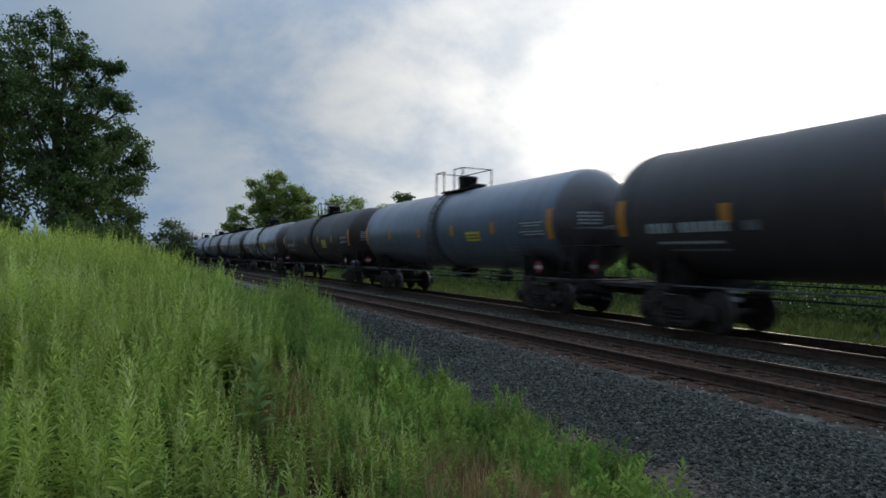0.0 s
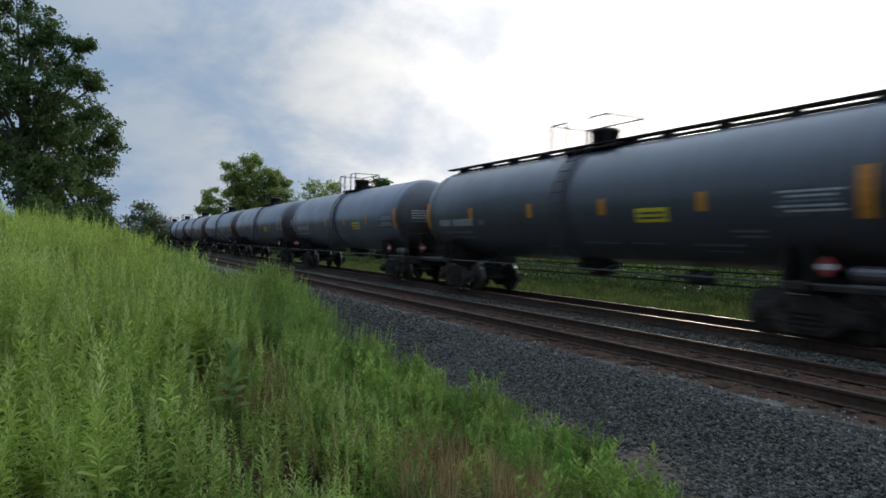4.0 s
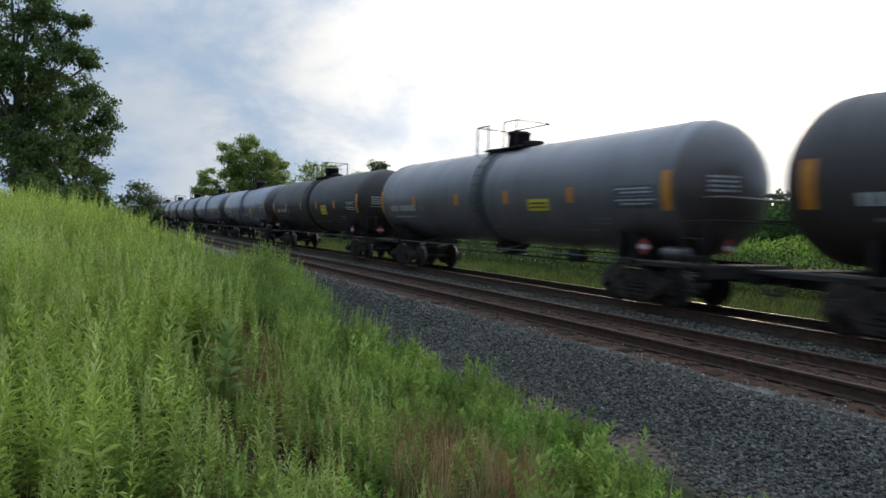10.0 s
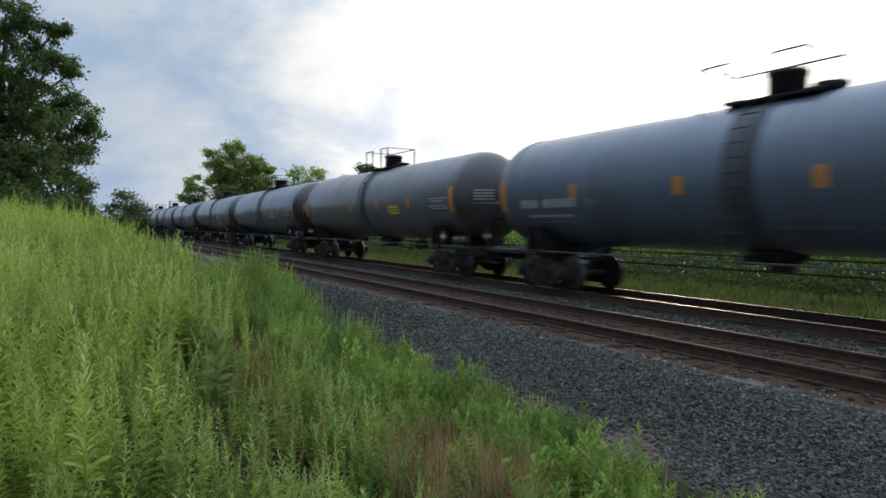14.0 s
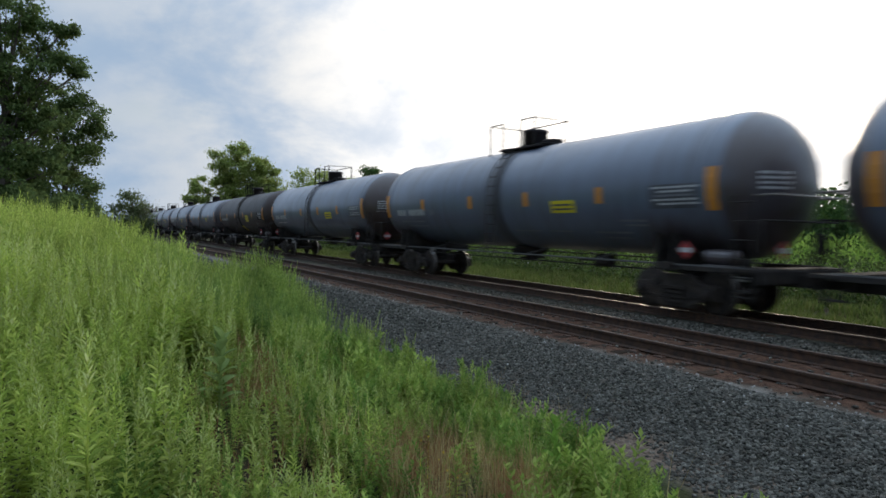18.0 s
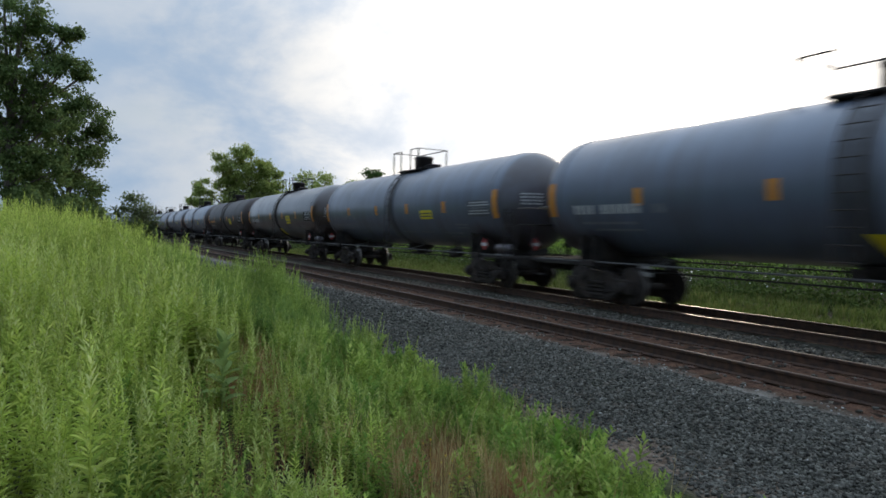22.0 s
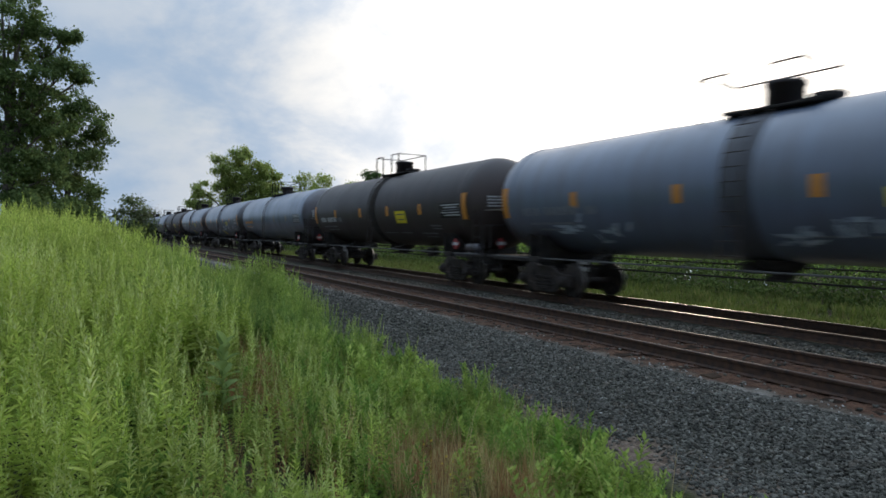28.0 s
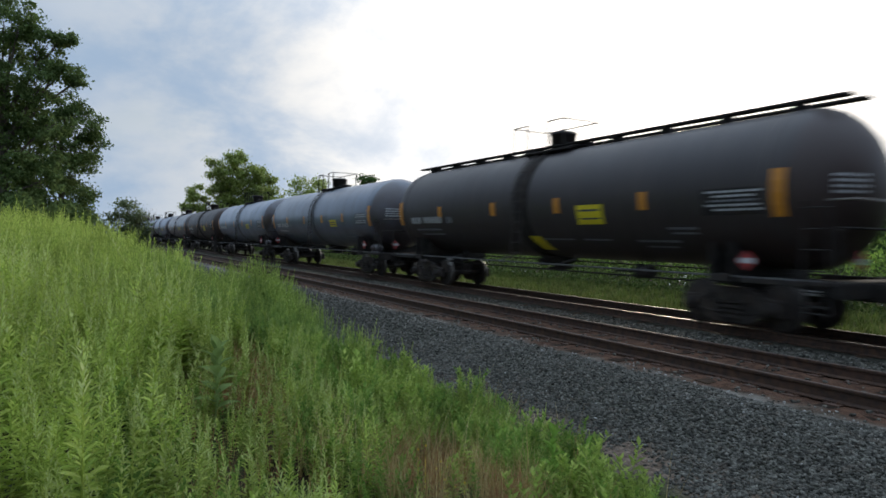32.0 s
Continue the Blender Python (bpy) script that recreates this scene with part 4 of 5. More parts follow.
    V = np.stack([P - u * k, P + w * k * .35, P + u * k, P - w * k * .35], 1).reshape(-1, 3)
    tagged(new("field_weeds", quick_mesh("field_weeds", V, np.arange(4 * n).reshape(-1, 4), FIELD_LEAF)), "tall bright green field weeds behind the railway", "weeds", kind="stuff")
    # white flower heads
    V, F, o = [], [], 0
    for _ in range(120):
        fy = 2 + 34 * rng.uniform(0, 1) ** 1.4
        fy, fx = round(fy / 3.5) * 3.5 + rng.normal(0, .6), rng.normal(21.9, .7)
        fz = float(height(fx, fy)) + rng.uniform(0.4, 1.05)
        r = rng.uniform(0.015, 0.045)
        ring = [(fx + r * math.cos(a), fy + r * math.sin(a), fz + 0.02 * math.sin(3 * a)) for a in np.linspace(0, 6.28, 7)[:-1]]
        V += ring + [(fx, fy, fz + r * 0.5)]
        F += [(o + i, o + (i + 1) % 6, o + 6) for i in range(6)]
        o += 7
    tagged(new("white_wildflowers", quick_mesh("white_wildflowers", V, F, BLOOM)), "white wildflower heads in the green growth behind the railway", "wildflowers", kind="stuff")


make_weeds()


def make_milkweed(x, y, tall, mat, leaves, length, label):
    """A single broad-leaved plant standing out of the weeds."""
    root = new("broadleaf_plant")
    root.location = (x, y, float(height(x, y)) - 0.02)
    tagged(root, label, "plant")
    bm = bmesh.new()
    rod(bm, (0, 0, 0), (0.01, 0, tall), 0.009, 6, 0.005)
    part("stem", bm, mat, root)
    bm = bmesh.new()
    cols = 5
    grid = []
    for i in range(7):
        u = i / 6
        w = length * 0.27 * math.sin(math.pi * min(1, 0.06 + 0.94 * u)) ** 0.8
        grid.append([bm.verts.new(((u * length), w * (j / (cols - 1) * 2 - 1), 0.006 * abs(j - 2) + 0.55 * length * u - 0.5 * length * u * u)) for j in range(cols)])
    for p, q in zip(grid, grid[1:]):
        for j in range(cols - 1):
            bm.faces.new((p[j], q[j], q[j + 1], p[j + 1]))
    leaf = mesh_of("leaf", bm, mat, True)
    for i in range(leaves):
        u = 0.3 + 0.7 * i / (leaves - 1)
        part("leaf", leaf, None, root, at=pose(0.01 * u, 0, tall * u, 0, -5 - 48 * u * u, i * 97) @ Matrix.Diagonal((1.1 - .3 * u, 1.1 - .25 * u, 1, 1)))
    return root


make_milkweed(0.96, 5.2, 0.7, MILK, 18, 0.19, "grey-green broad-leaved plant standing among the weeds")
make_milkweed(3.05, 3.55, 0.62, BROAD, 14, 0.12, "bright green leafy plant at the edge of the gravel")
make_milkweed(3.45, 3.6, 0.5, BROAD, 12, 0.11, "bright green leafy plant at the edge of the gravel")


# ---- trees ----
def make_tree(name, label, x, y, blobs, trunk_r, leaves, leaf, mat, seed, category="tree", stems=1, clumps=9, loose=0.34):
    """Tapered trunk and limbs, and a crown of leaf clumps; blobs are (dx, dy, z above the foot, radius, height factor)."""
    rng = np.random.default_rng(seed)
    root = new(name)
    z0 = float(height(x, y))
    root.location = (x, y, z0 - 0.1)
    tagged(root, label, category)
    bm = bmesh.new()
    top = max(b[2] for b in blobs)
    lean = rng.uniform(-.25, .25, 2)
    for s in range(stems):
        off = rng.uniform(-.5, .5, 2) * (s > 0)
        pts = [Vector((off[0] + lean[0] * u * u * (1 + s), off[1] + lean[1] * u * u, top * 0.92 * u)) for u in np.linspace(0, 1, 6)]
        for i in range(5):
            rod(bm, pts[i], pts[i + 1], trunk_r * (1 - .19 * i), 8, trunk_r * (1 - .19 * (i + 1)))
    for dx, dy, dz, r, k in blobs:
        foot = Vector((lean[0] * .2, lean[1] * .2, dz * 0.55))
        mid = foot.lerp(Vector((dx, dy, dz)), 0.5) + Vector((0, 0, 0.25))
        rod(bm, foot, mid, trunk_r * .42, 6, trunk_r * .3)
        rod(bm, mid, (dx, dy, dz), trunk_r * .3, 6, trunk_r * .1)
        for _ in range(4):
            e = Vector(rng.normal(0, 1, 3)).normalized() * r * .8
            rod(bm, mid.lerp(Vector((dx, dy, dz)), rng.uniform(.3, 1)), Vector((dx, dy, dz)) + e, trunk_r * .12, 4, trunk_r * .03)
    part("trunk", bm, BARK, root)
    P = []
    weight = np.array([b[3] ** 2 for b in blobs])
    share = (leaves * weight / weight.sum()).astype(int)
    for (dx, dy, dz, r, k), n in zip(blobs, share):
        m = max(3, int(clumps * r))
        d = rng.normal(0, 1, (m, 3))
        d /= np.linalg.norm(d, axis=1)[:, None]
        rad = r * rng.uniform(0.35, 1.0, m) ** 0.6
        cen = d * rad[:, None] * (1, 1, k) + (dx, dy, dz)
        pick = rng.integers(0, m, n)
        P.append(cen[pick] + rng.normal(0, 1, (n, 3)) * loose * (r ** .5) * (1, 1, .7))
    P = np.concatenate(P)
    n = len(P)
    a = rng.normal(0, 1, (n, 3))
    a /= np.linalg.norm(a, axis=1)[:, None]
    b = np.cross(a, rng.normal(0, 1, (n, 3)))
    b /= np.linalg.norm(b, axis=1)[:, None]
    s = leaf * rng.uniform(.6, 1.3, (n, 1))
    V = np.stack([P - a * s, P + b * s * .55, P + a * s, P - b * s * .55], 1).reshape(-1, 3)
    F = np.arange(4 * n).reshape(-1, 4)
    part("crown", quick_mesh("crown", V, F, mat), None, root)
    return root


make_tree("ash_tree", "tall dark green tree with an open crown on the bank", -3.2, 35.8,
          [(-.2, 0, 11.7, .8, 1.2), (-1.2, .4, 10.6, 1.1, 1), (.8, -.3, 10.5, 1.0, 1), (1.9, 0, 9.6, .9, .8), (2.5, 0, 8.3, .9, .5), (3.1, 0, 8.0, .55, .6), (2.5, 0, 10.0, .55, 1.1), (-2.2, .2, 9.0, 1.3, 1), (.3, .5, 8.9, 1.4, 1),
           (1.7, -.4, 7.5, 1.1, .8), (-1.2, -.4, 7.2, 1.5, 1), (-2.8, .2, 6.6, 1.3, .9), (.9, .3, 6.2, 1.4, 1), (2.2, .3, 5.8, .9, .8), (-.6, 0, 4.8, 1.2, .9), (1.3, 0, 4.5, 1.3, .9),
           (-3.4, 0, 8.0, 1.2, 1), (.2, 0, 2.8, 1.3, .8), (1.6, 0, 2.9, 1.0, .8), (.9, .2, 1.6, 1.0, .8)],
          0.2, 42000, 0.085, TREE_DARK, 21, stems=2, clumps=13, loose=.2)
make_tree("round_tree", "dense round dark green tree on the bank", -0.85, 41.5,
          [(.2, 0, 7.8, 1.0, 1), (-.7, .3, 7.0, 1.3, 1), (1.0, 0, 6.7, 1.1, 1), (1.2, .2, 5.4, 1.2, 1), (-.6, -.3, 5.3, 1.5, 1), (.7, .3, 4.2, 1.3, 1), (-.9, 0, 3.6, 1.5, .9), (.6, 0, 2.7, 1.2, .9), (-.8, .2, 2.0, 1.3, .8), (.6, .2, 1.6, 1.0, .8)],
          0.18, 26000, 0.085, TREE_DARK, 22, clumps=15, loose=.2)
make_tree("ash_tree", "dark green tree half out of sight on the bank", -6.4, 41.0,
          [(0, 0, 10.5, 1.8, 1), (-1.5, 0, 8.8, 2.0, 1), (1.5, 0, 8.6, 1.8, 1), (0, .5, 6.6, 2.2, 1), (-1.5, 0, 4.6, 1.9, 1), (1.3, 0, 4.4, 1.8, 1), (0, 0, 2.5, 1.8, .8)],
          0.26, 14000, 0.12, TREE_DARK, 23, stems=2)
for bx, by, bw in ((-5.4, 35.0, 0.6), (-2.0, 34.0, 0.7), (-6.9, 35.5, 0.6), (-0.9, 38.5, 0.8)):
    make_tree("shrub", "low dark green shrub at the foot of the bank trees", bx, by,
              [(0, 0, 1.7, bw * .8, .8), (-bw, 0, 1.2, bw * .8, .8), (bw, 0, 1.3, bw * .8, .8)], 0.06, 2600, 0.09, TREE_DARK, int(60 + by * 2), "shrub", clumps=10)
make_tree("cottonwood", "large spreading light green tree behind the railway", 21.0, 108.0,
          [(2.1, 0, 14.7, 2.0, .9), (-1.7, .5, 13.2, 1.8, .95), (4.0, 0, 12.9, 2.1, .9), (6.4, .3, 12.7, 1.4, .9), (8.1, 0, 11.9, .9, .7), (1.2, 0, 11.4, 2.5, .9), (4.9, 0, 10.4, 2.1, .8),
           (-.6, 0, 9.6, 2.1, .9), (-4.4, .4, 9.0, 1.6, .95), (-5.3, 0, 7.2, 1.4, .9), (-3.3, 0, 6.4, 1.7, .9), (.8, 0, 7.4, 2.6, .8), (4.4, .5, 8.0, 2.1, .8), (7.2, 0, 9.6, 1.2, .7), (6.8, 0, 7.8, 1.6, .8),
           (1, 0, 5, 3.0, .8)],
          0.4, 38000, 0.18, TREE_LIGHT, 24, clumps=9, loose=.3)
for i, (tx, ty, tall, w) in enumerate([(36.5, 116, 13.6, 3.4), (41.0, 119, 13.9, 3.2), (45.5, 115, 12.6, 3.0), (42.3, 98.5, 13.6, 2.2), (31.5, 121, 12.6, 3.2), (52, 112, 11.5, 3.2)]):
    make_tree("field_tree", "light green tree in a row behind the railway", tx, ty,
              [(0, 0, tall - 1.6, w * .55, .9), (-w * .5, 0, tall * .68, w * .6, .9), (w * .5, .3, tall * .66, w * .6, .9), (0, 0, tall * .45, w * .8, .8)],
              0.2, 4600, 0.2, TREE_LIGHT if i != 3 else TREE_MID, 30 + i, clumps=7, loose=.4).name = "field_tree"
make_tree("bush", "rounded dark green bush near the end of the bank", 4.4, 69.0,
          [(0, 0, 4.6, 1.15, 1), (-.7, 0, 3.5, 1.2, 1), (.7, .3, 3.4, 1.1, 1), (0, 0, 2.2, 1.5, .9), (-1.1, 0, 1.7, 1.1, .8), (1, 0, 1.7, 1.0, .8)],
          0.13, 6000, 0.13, OLIVE, 41, "bush", stems=2, clumps=10)
make_tree("bush", "low dark bush on the crest of the bank", 1.2, 72.0,
          [(0, 0, 2.4, .9, .8), (-1.2, 0, 2.1, .9, .8), (1.1, 0, 1.6, .8, .8)], 0.09, 2400, 0.13, OLIVE, 42, "bush", clumps=9)


def make_bare_scrub():
    """Grey leafless scrub past the end of the visible train."""
    rng = np.random.default_rng(8)
    V, F, o = [], [], 0
    for _ in range(2600):
        x, y = 14.7 + 4.6 * rng.uniform() ** 1.4, rng.uniform(168, 196)
        z = float(height(x, y))
        tall = (5.2 + 4.2 * noise.noise((x * .55, y * .2, 1.7)) + .25 * (17 - x)) * rng.uniform(.55, 1.1)
        bx, by = rng.normal(0, .9, 2)
        w = 0.035
        V += [(x - w, y, z), (x + w, y, z), (x + bx + w * .3, y + by, z + tall), (x + bx - w * .3, y + by, z + tall)]
        F.append((o, o + 1, o + 2, o + 3))
        o += 4
    tagged(new("bare_scrub", quick_mesh("bare_scrub", V, F, TWIG)), "grey leafless scrub behind the railway", "scrub", kind="stuff")


make_bare_scrub()


def make_far_woods():
    """Belt of woods along the skyline on all sides, as leaf clumps."""
    rng = np.random.default_rng(9)
    P, S = [], []
    for _ in range(900):
        y = rng.uniform(-260, 420) if rng.uniform() < .45 else rng.uniform(10, 130)
        x = rng.uniform(70, 105) if rng.uniform() < .8 else -rng.uniform(60, 110)
        tall = rng.uniform(5.5, 9.0)
        c = np.array([x, y, float(height(x, y))])
        n = 190 if x > 0 and 5 < y < 135 else 50
        d = rng.normal(0, 1, (n, 3))
        d /= np.linalg.norm(d, axis=1)[:, None]
        P.append(c + (0, 0, tall * .5) + d * (2.8, 2.8, tall * .5) * rng.uniform(.6, 1, (n, 1)))
        S.append(np.full((n, 1), 0.33 if n == 190 else 0.6))
    P, S = np.concatenate(P), np.concatenate(S)
    n = len(P)
    a = rng.normal(0, 1, (n, 3))
    a /= np.linalg.norm(a, axis=1)[:, None]
    b = np.cross(a, rng.normal(0, 1, (n, 3)))
    b /= np.linalg.norm(b, axis=1)[:, None]
    V = np.stack([P - a * S, P + b * S * .7, P + a * S, P - b * S * .7], 1).reshape(-1, 3)
    tagged(new("far_woods", quick_mesh("far_woods", V, np.arange(4 * n).reshape(-1, 4), TREE_MID)), "distant belt of green woods along the horizon", "woods", kind="stuff")


make_far_woods()

# ---- the tank train ----
R_TANK, Z_TANK, HALF, HEAD = 1.57, 2.78, 7.5, 1.10
CACHE = {}


def cached(key, build):
    if key not in CACHE:
        CACHE[key] = build()
    return CACHE[key]


def tank_mesh(paint):
    def build():
        bm = bmesh.new()
        ends = [(HEAD * math.sin(a), R_TANK * math.cos(a)) for a in np.linspace(0, math.pi / 2 * .985, 9)]
        prof = [(-HALF - u, r) for u, r in reversed(ends)] + [(-3.7, R_TANK), (0, R_TANK), (3.7, R_TANK)] + [(HALF + u, r) for u, r in ends]
        lathe(bm, prof, 48)
        bmesh.ops.translate(bm, verts=bm.verts, vec=(0, 0, Z_TANK))
        return mesh_of("tank", bm, paint, True)
    return cached(("tank", paint.name), build)


def hoop_mesh(name, y0, y1, lift, mat):
    def build():
        bm = bmesh.new()
        lathe(bm, [(y0, R_TANK + .001), (y0 + .01, R_TANK + lift), (y1 - .01, R_TANK + lift), (y1, R_TANK + .001)], 40)
        for f in [f for f in bm.faces if len(f.verts) > 4]:
            bm.faces.remove(f)
        bmesh.ops.translate(bm, verts=bm.verts, vec=(0, 0, Z_TANK))
        return mesh_of(name, bm, mat, True)
    return cached((name, y0, y1, mat.name), build)


def on_side(bm, y0, y1, z0, z1, lift=0.008, skew=0.0):
    """A painted patch that follows the tank's side, on the side that faces the empty track."""
    rows = []
    for i in range(5):
        z = z0 + (z1 - z0) * i / 4
        x = -math.sqrt(max(0.01, (R_TANK + lift) ** 2 - (z - Z_TANK) ** 2))
        rows.append([bm.verts.new((x, y + skew * i / 4, z)) for y in (y0, y1)])
    for p, q in zip(rows, rows[1:]):
        bm.faces.new((p[0], p[1], q[1], q[0]))


def on_head(bm, x0, x1, z0, z1, lift=0.012):
    """A painted patch on the tank head that faces the camera."""
    grid = []
    for i in range(4):
        row = []
        for j in range(5):
            x, z = x0 + (x1 - x0) * j / 4, z0 + (z1 - z0) * i / 3
            q = 1 - (x * x + (z - Z_TANK) ** 2) / (R_TANK + lift) ** 2
            row.append(bm.verts.new((x, -HALF - lift - HEAD * math.sqrt(max(.0, q)), z)))
        grid.append(row)
    for p, q in zip(grid, grid[1:]):
        for j in range(4):
            bm.faces.new((p[j], p[j + 1], q[j + 1], q[j]))


def side_mesh(name, patches, mat):
    def build():
        bm = bmesh.new()
        for p in patches:
            on_side(bm, *p)
        return mesh_of(name, bm, mat)
    return cached((name, tuple(patches), mat.name), build)


def rod_mesh(name, length, r, mat):
    """A straight rod that stands on its origin."""
    def build():
        bm = bmesh.new()
        rod(bm, (0, 0, 0), (0, 0, length), r, 6)
        return mesh_of(name, bm, mat)
    return cached((name, length, r, mat.name), build)


def make_railing(root, top):
    t, w, l, c, hgt = Z_TANK + R_TANK, .66, 1.15, .4 + top, .82
    rail = part("railing", rod_mesh("top_rail", 2 * l, .02, SOOT), None, root, "thin pipe railing round the top platform", at=pose(w, l + c, t + hgt, 90))
    inv = rail.matrix_basis.inverted()
    for x in (-w, w):
        for y in ((-l, -.45, .45, l) if x < 0 else (-l, l)):
            part("post", rod_mesh("post", hgt + .25, .028, SOOT), None, rail, at=inv @ pose(x, y + c, t - .25))
    for y0 in (l, -.45):
        part("top_rail", rod_mesh("short_rail", .7, .02, SOOT), None, rail, at=inv @ pose(-w, y0 + c, t + hgt, 90))
    for y in (-l, l):
        part("cross_rail", rod_mesh("cross_rail", 2 * w, .018, SOOT), None, rail, at=inv @ pose(-w, y + c, t + hgt, 0, 90))


def platform_mesh():
    def build():
        bm = bmesh.new()
        t = Z_TANK + R_TANK
        for sx in (-1, 1):
            box(bm, sx * .58, 0, t - .06, .42, 2.0, .05, .01)
            for y in (-.9, -.3, .3, .9):
                box(bm, sx * .6, y, t - .2, .05, .06, .26)
        for y in (-.75, -1.02, .75, 1.02):
            box(bm, 0, y, t + .01, 1.2, .2, .035, .008)
        return mesh_of("platform", bm, SOOT)
    return cached("platform", build)


def dome_mesh(kind):
    def build():
        bm = bmesh.new()
        t = Z_TANK + R_TANK
        if kind == "funnel":
            lathe(bm, [(t - .1, .33), (t + .14, .34), (t + .4, .40), (t + .46, .45), (t + .53, .45), (t + .56, .2)], 20, "Z")
        else:
            lathe(bm, [(t - .12, .38), (t + .46, .38), (t + .47, .41), (t + .54, .41), (t + .57, .36), (t + .59, .1)], 20, "Z")
        return mesh_of("valve_housing", bm, DOME, True)
    return cached(("dome", kind), build)


def manway_mesh():
    def build():
        bm = bmesh.new()
        t = Z_TANK + R_TANK
        lathe(bm, [(t - .1, .27), (t + .1, .27), (t + .11, .32), (t + .17, .32), (t + .2, .1)], 16, "Z")
        bmesh.ops.translate(bm, verts=bm.verts, vec=(0, -.86, 0))
        return mesh_of("manway", bm, DOME)
    return cached("manway", build)


def walkway_mesh():
    def build():
        bm = bmesh.new()
        t = Z_TANK + R_TANK
        for sx in (-.3, .3):
            box(bm, sx, 0, t + .13, .26, 16.4, .05, .01)
        for y in np.arange(-7.2, 7.3, 1.6):
            box(bm, 0, float(y), t + .04, .95, .07, .18)
        return mesh_of("roof_walkway", bm, SOOT)
    return cached("walkway", build)


def wheelset_mesh():
    def build():
        bm = bmesh.new()
        for s in (-1, 1):
            prof = [(s * .80, .20), (s * .80, .43), (s * .78, .455), (s * .71, .462), (s * .695, .49), (s * .67, .49), (s * .66, .42), (s * .70, .38), (s * .70, .2)]
            if s < 0:
                prof = prof[::-1]
            lathe(bm, prof, 28, "X")
        for f in bm.faces:
            c = f.calc_center_median()
            if math.hypot(c.y, c.z) > .45 and .70 < abs(c.x) < .775:
                f.material_index = 1
        rod(bm, (-1.02, 0, 0), (1.02, 0, 0), .085, 12)
        return mesh_of("wheelset", bm, [CAST, TREAD], True)
    return cached("wheelset", build)


def side_frame_mesh():
    def build():
        bm = bmesh.new()
        outline = [(-1.12, .30), (-1.12, .62), (-.72, .66), (-.36, .84), (.36, .84), (.72, .66), (1.12, .62), (1.12, .30), (.72, .30), (.42, .10), (-.42, .10), (-.72, .30)]
        hole1 = [(-.66, .38), (-.62, .54), (-.38, .66), (-.3, .3)]
        lo = [bm.verts.new((-.07, y, z)) for y, z in outline]
        hi = [bm.verts.new((.07, y, z)) for y, z in outline]
        bm.faces.new(lo)
        bm.faces.new(list(reversed(hi)))
        k = len(outline)
        for i in range(k):
            bm.faces.new((lo[i], hi[i], hi[(i + 1) % k], lo[(i + 1) % k]))
        bmesh.ops.recalc_face_normals(bm, faces=bm.faces)
        bmesh.ops.bevel(bm, geom=list(bm.edges), offset=.02, segments=1, affect="EDGES")
        # coil springs in the middle window
        for y in (-.2, 0, .2):
            for s in range(4):
                lathe_ring(bm, y, .24 + .1 * s)
        # dark window recesses stand as raised rims
        for s in (-1, 1):
            pipe(bm, [(-.085, s * .64, .36), (-.085, s * .60, .55), (-.085, s * .38, .68), (-.085, s * .32, .30), (-.085, s * .64, .36)], .022, 5)
        return mesh_of("side_frame", bm, CAST)
    return cached("side_frame", build)


def lathe_ring(bm, y, z):
    bmesh.ops.create_cone(bm, cap_ends=True, segments=10, radius1=.085, radius2=.085, depth=.055, matrix=Matrix.Translation((-.09, y, z)))


def bearing_mesh():
    def build():
        bm = bmesh.new()
        lathe(bm, [(-.16, .05), (-.15, .10), (-.05, .125), (.06, .13), (.08, .06)], 14, "X")
        return mesh_of("bearing_cap", bm, CAST, True)
    return cached("bearing", build)


def bolster_mesh():
    def build():
        bm = bmesh.new()
        box(bm, 0, 0, .60, 2.0, .42, .30, .03)
        rod(bm, (0, 0, .7), (0, 0, .92), .2, 14)
        return mesh_of("truck", bm, CAST)
    return cached("bolster", build)


def saddle_mesh():
    """Body bolster: the upright plates that carry the tank on the truck."""
    def build():
        bm = bmesh.new()
        box(bm, 0, 0, 1.02, 2.9, .5, .16, .02)
        for y in (-.22, .22):
            pts = [(-1.45, .95), (1.45, .95), (1.42, 1.75), (1.18, 1.70), (.75, 1.36), (0, 1.2), (-.75, 1.36), (-1.18, 1.70), (-1.42, 1.75)]
            a = [bm.verts.new((x, y - .02, z)) for x, z in pts]
            b = [bm.verts.new((x, y + .02, z)) for x, z in pts]
            bm.faces.new(a)
            bm.faces.new(list(reversed(b)))
            for i in range(len(pts)):
                j = (i + 1) % len(pts)
                bm.faces.new((a[i], b[i], b[j], a[j]))
        bmesh.ops.recalc_face_normals(bm, faces=bm.faces)
        return mesh_of("saddle", bm, SOOT)
    return cached("saddle", build)


def sill_mesh():
    def build():
        bm = bmesh.new()
        box(bm, 0, -7.2, .86, .42, 3.0, .34, .02)
        box(bm, 0, -8.35, 1.02, 2.9, .55, .07, .01)
        box(bm, 0, -8.62, .90, 2.9, .05, .26, .01)
        for s in (-1, 1):
            box(bm, s * 1.38, -7.6, 1.0, .08, 1.7, .10, .01)
            box(bm, s * 1.4, -8.2, .62, .05, .42, .04)
            rod(bm, (s * 1.4, -8.4, .62), (s * 1.4, -8.4, 1.0), .02, 5)
            rod(bm, (s * 1.4, -8.0, .62), (s * 1.4, -8.0, 1.0), .02, 5)
        return mesh_of("end_sill", bm, SOOT)
    return cached("sill", build)


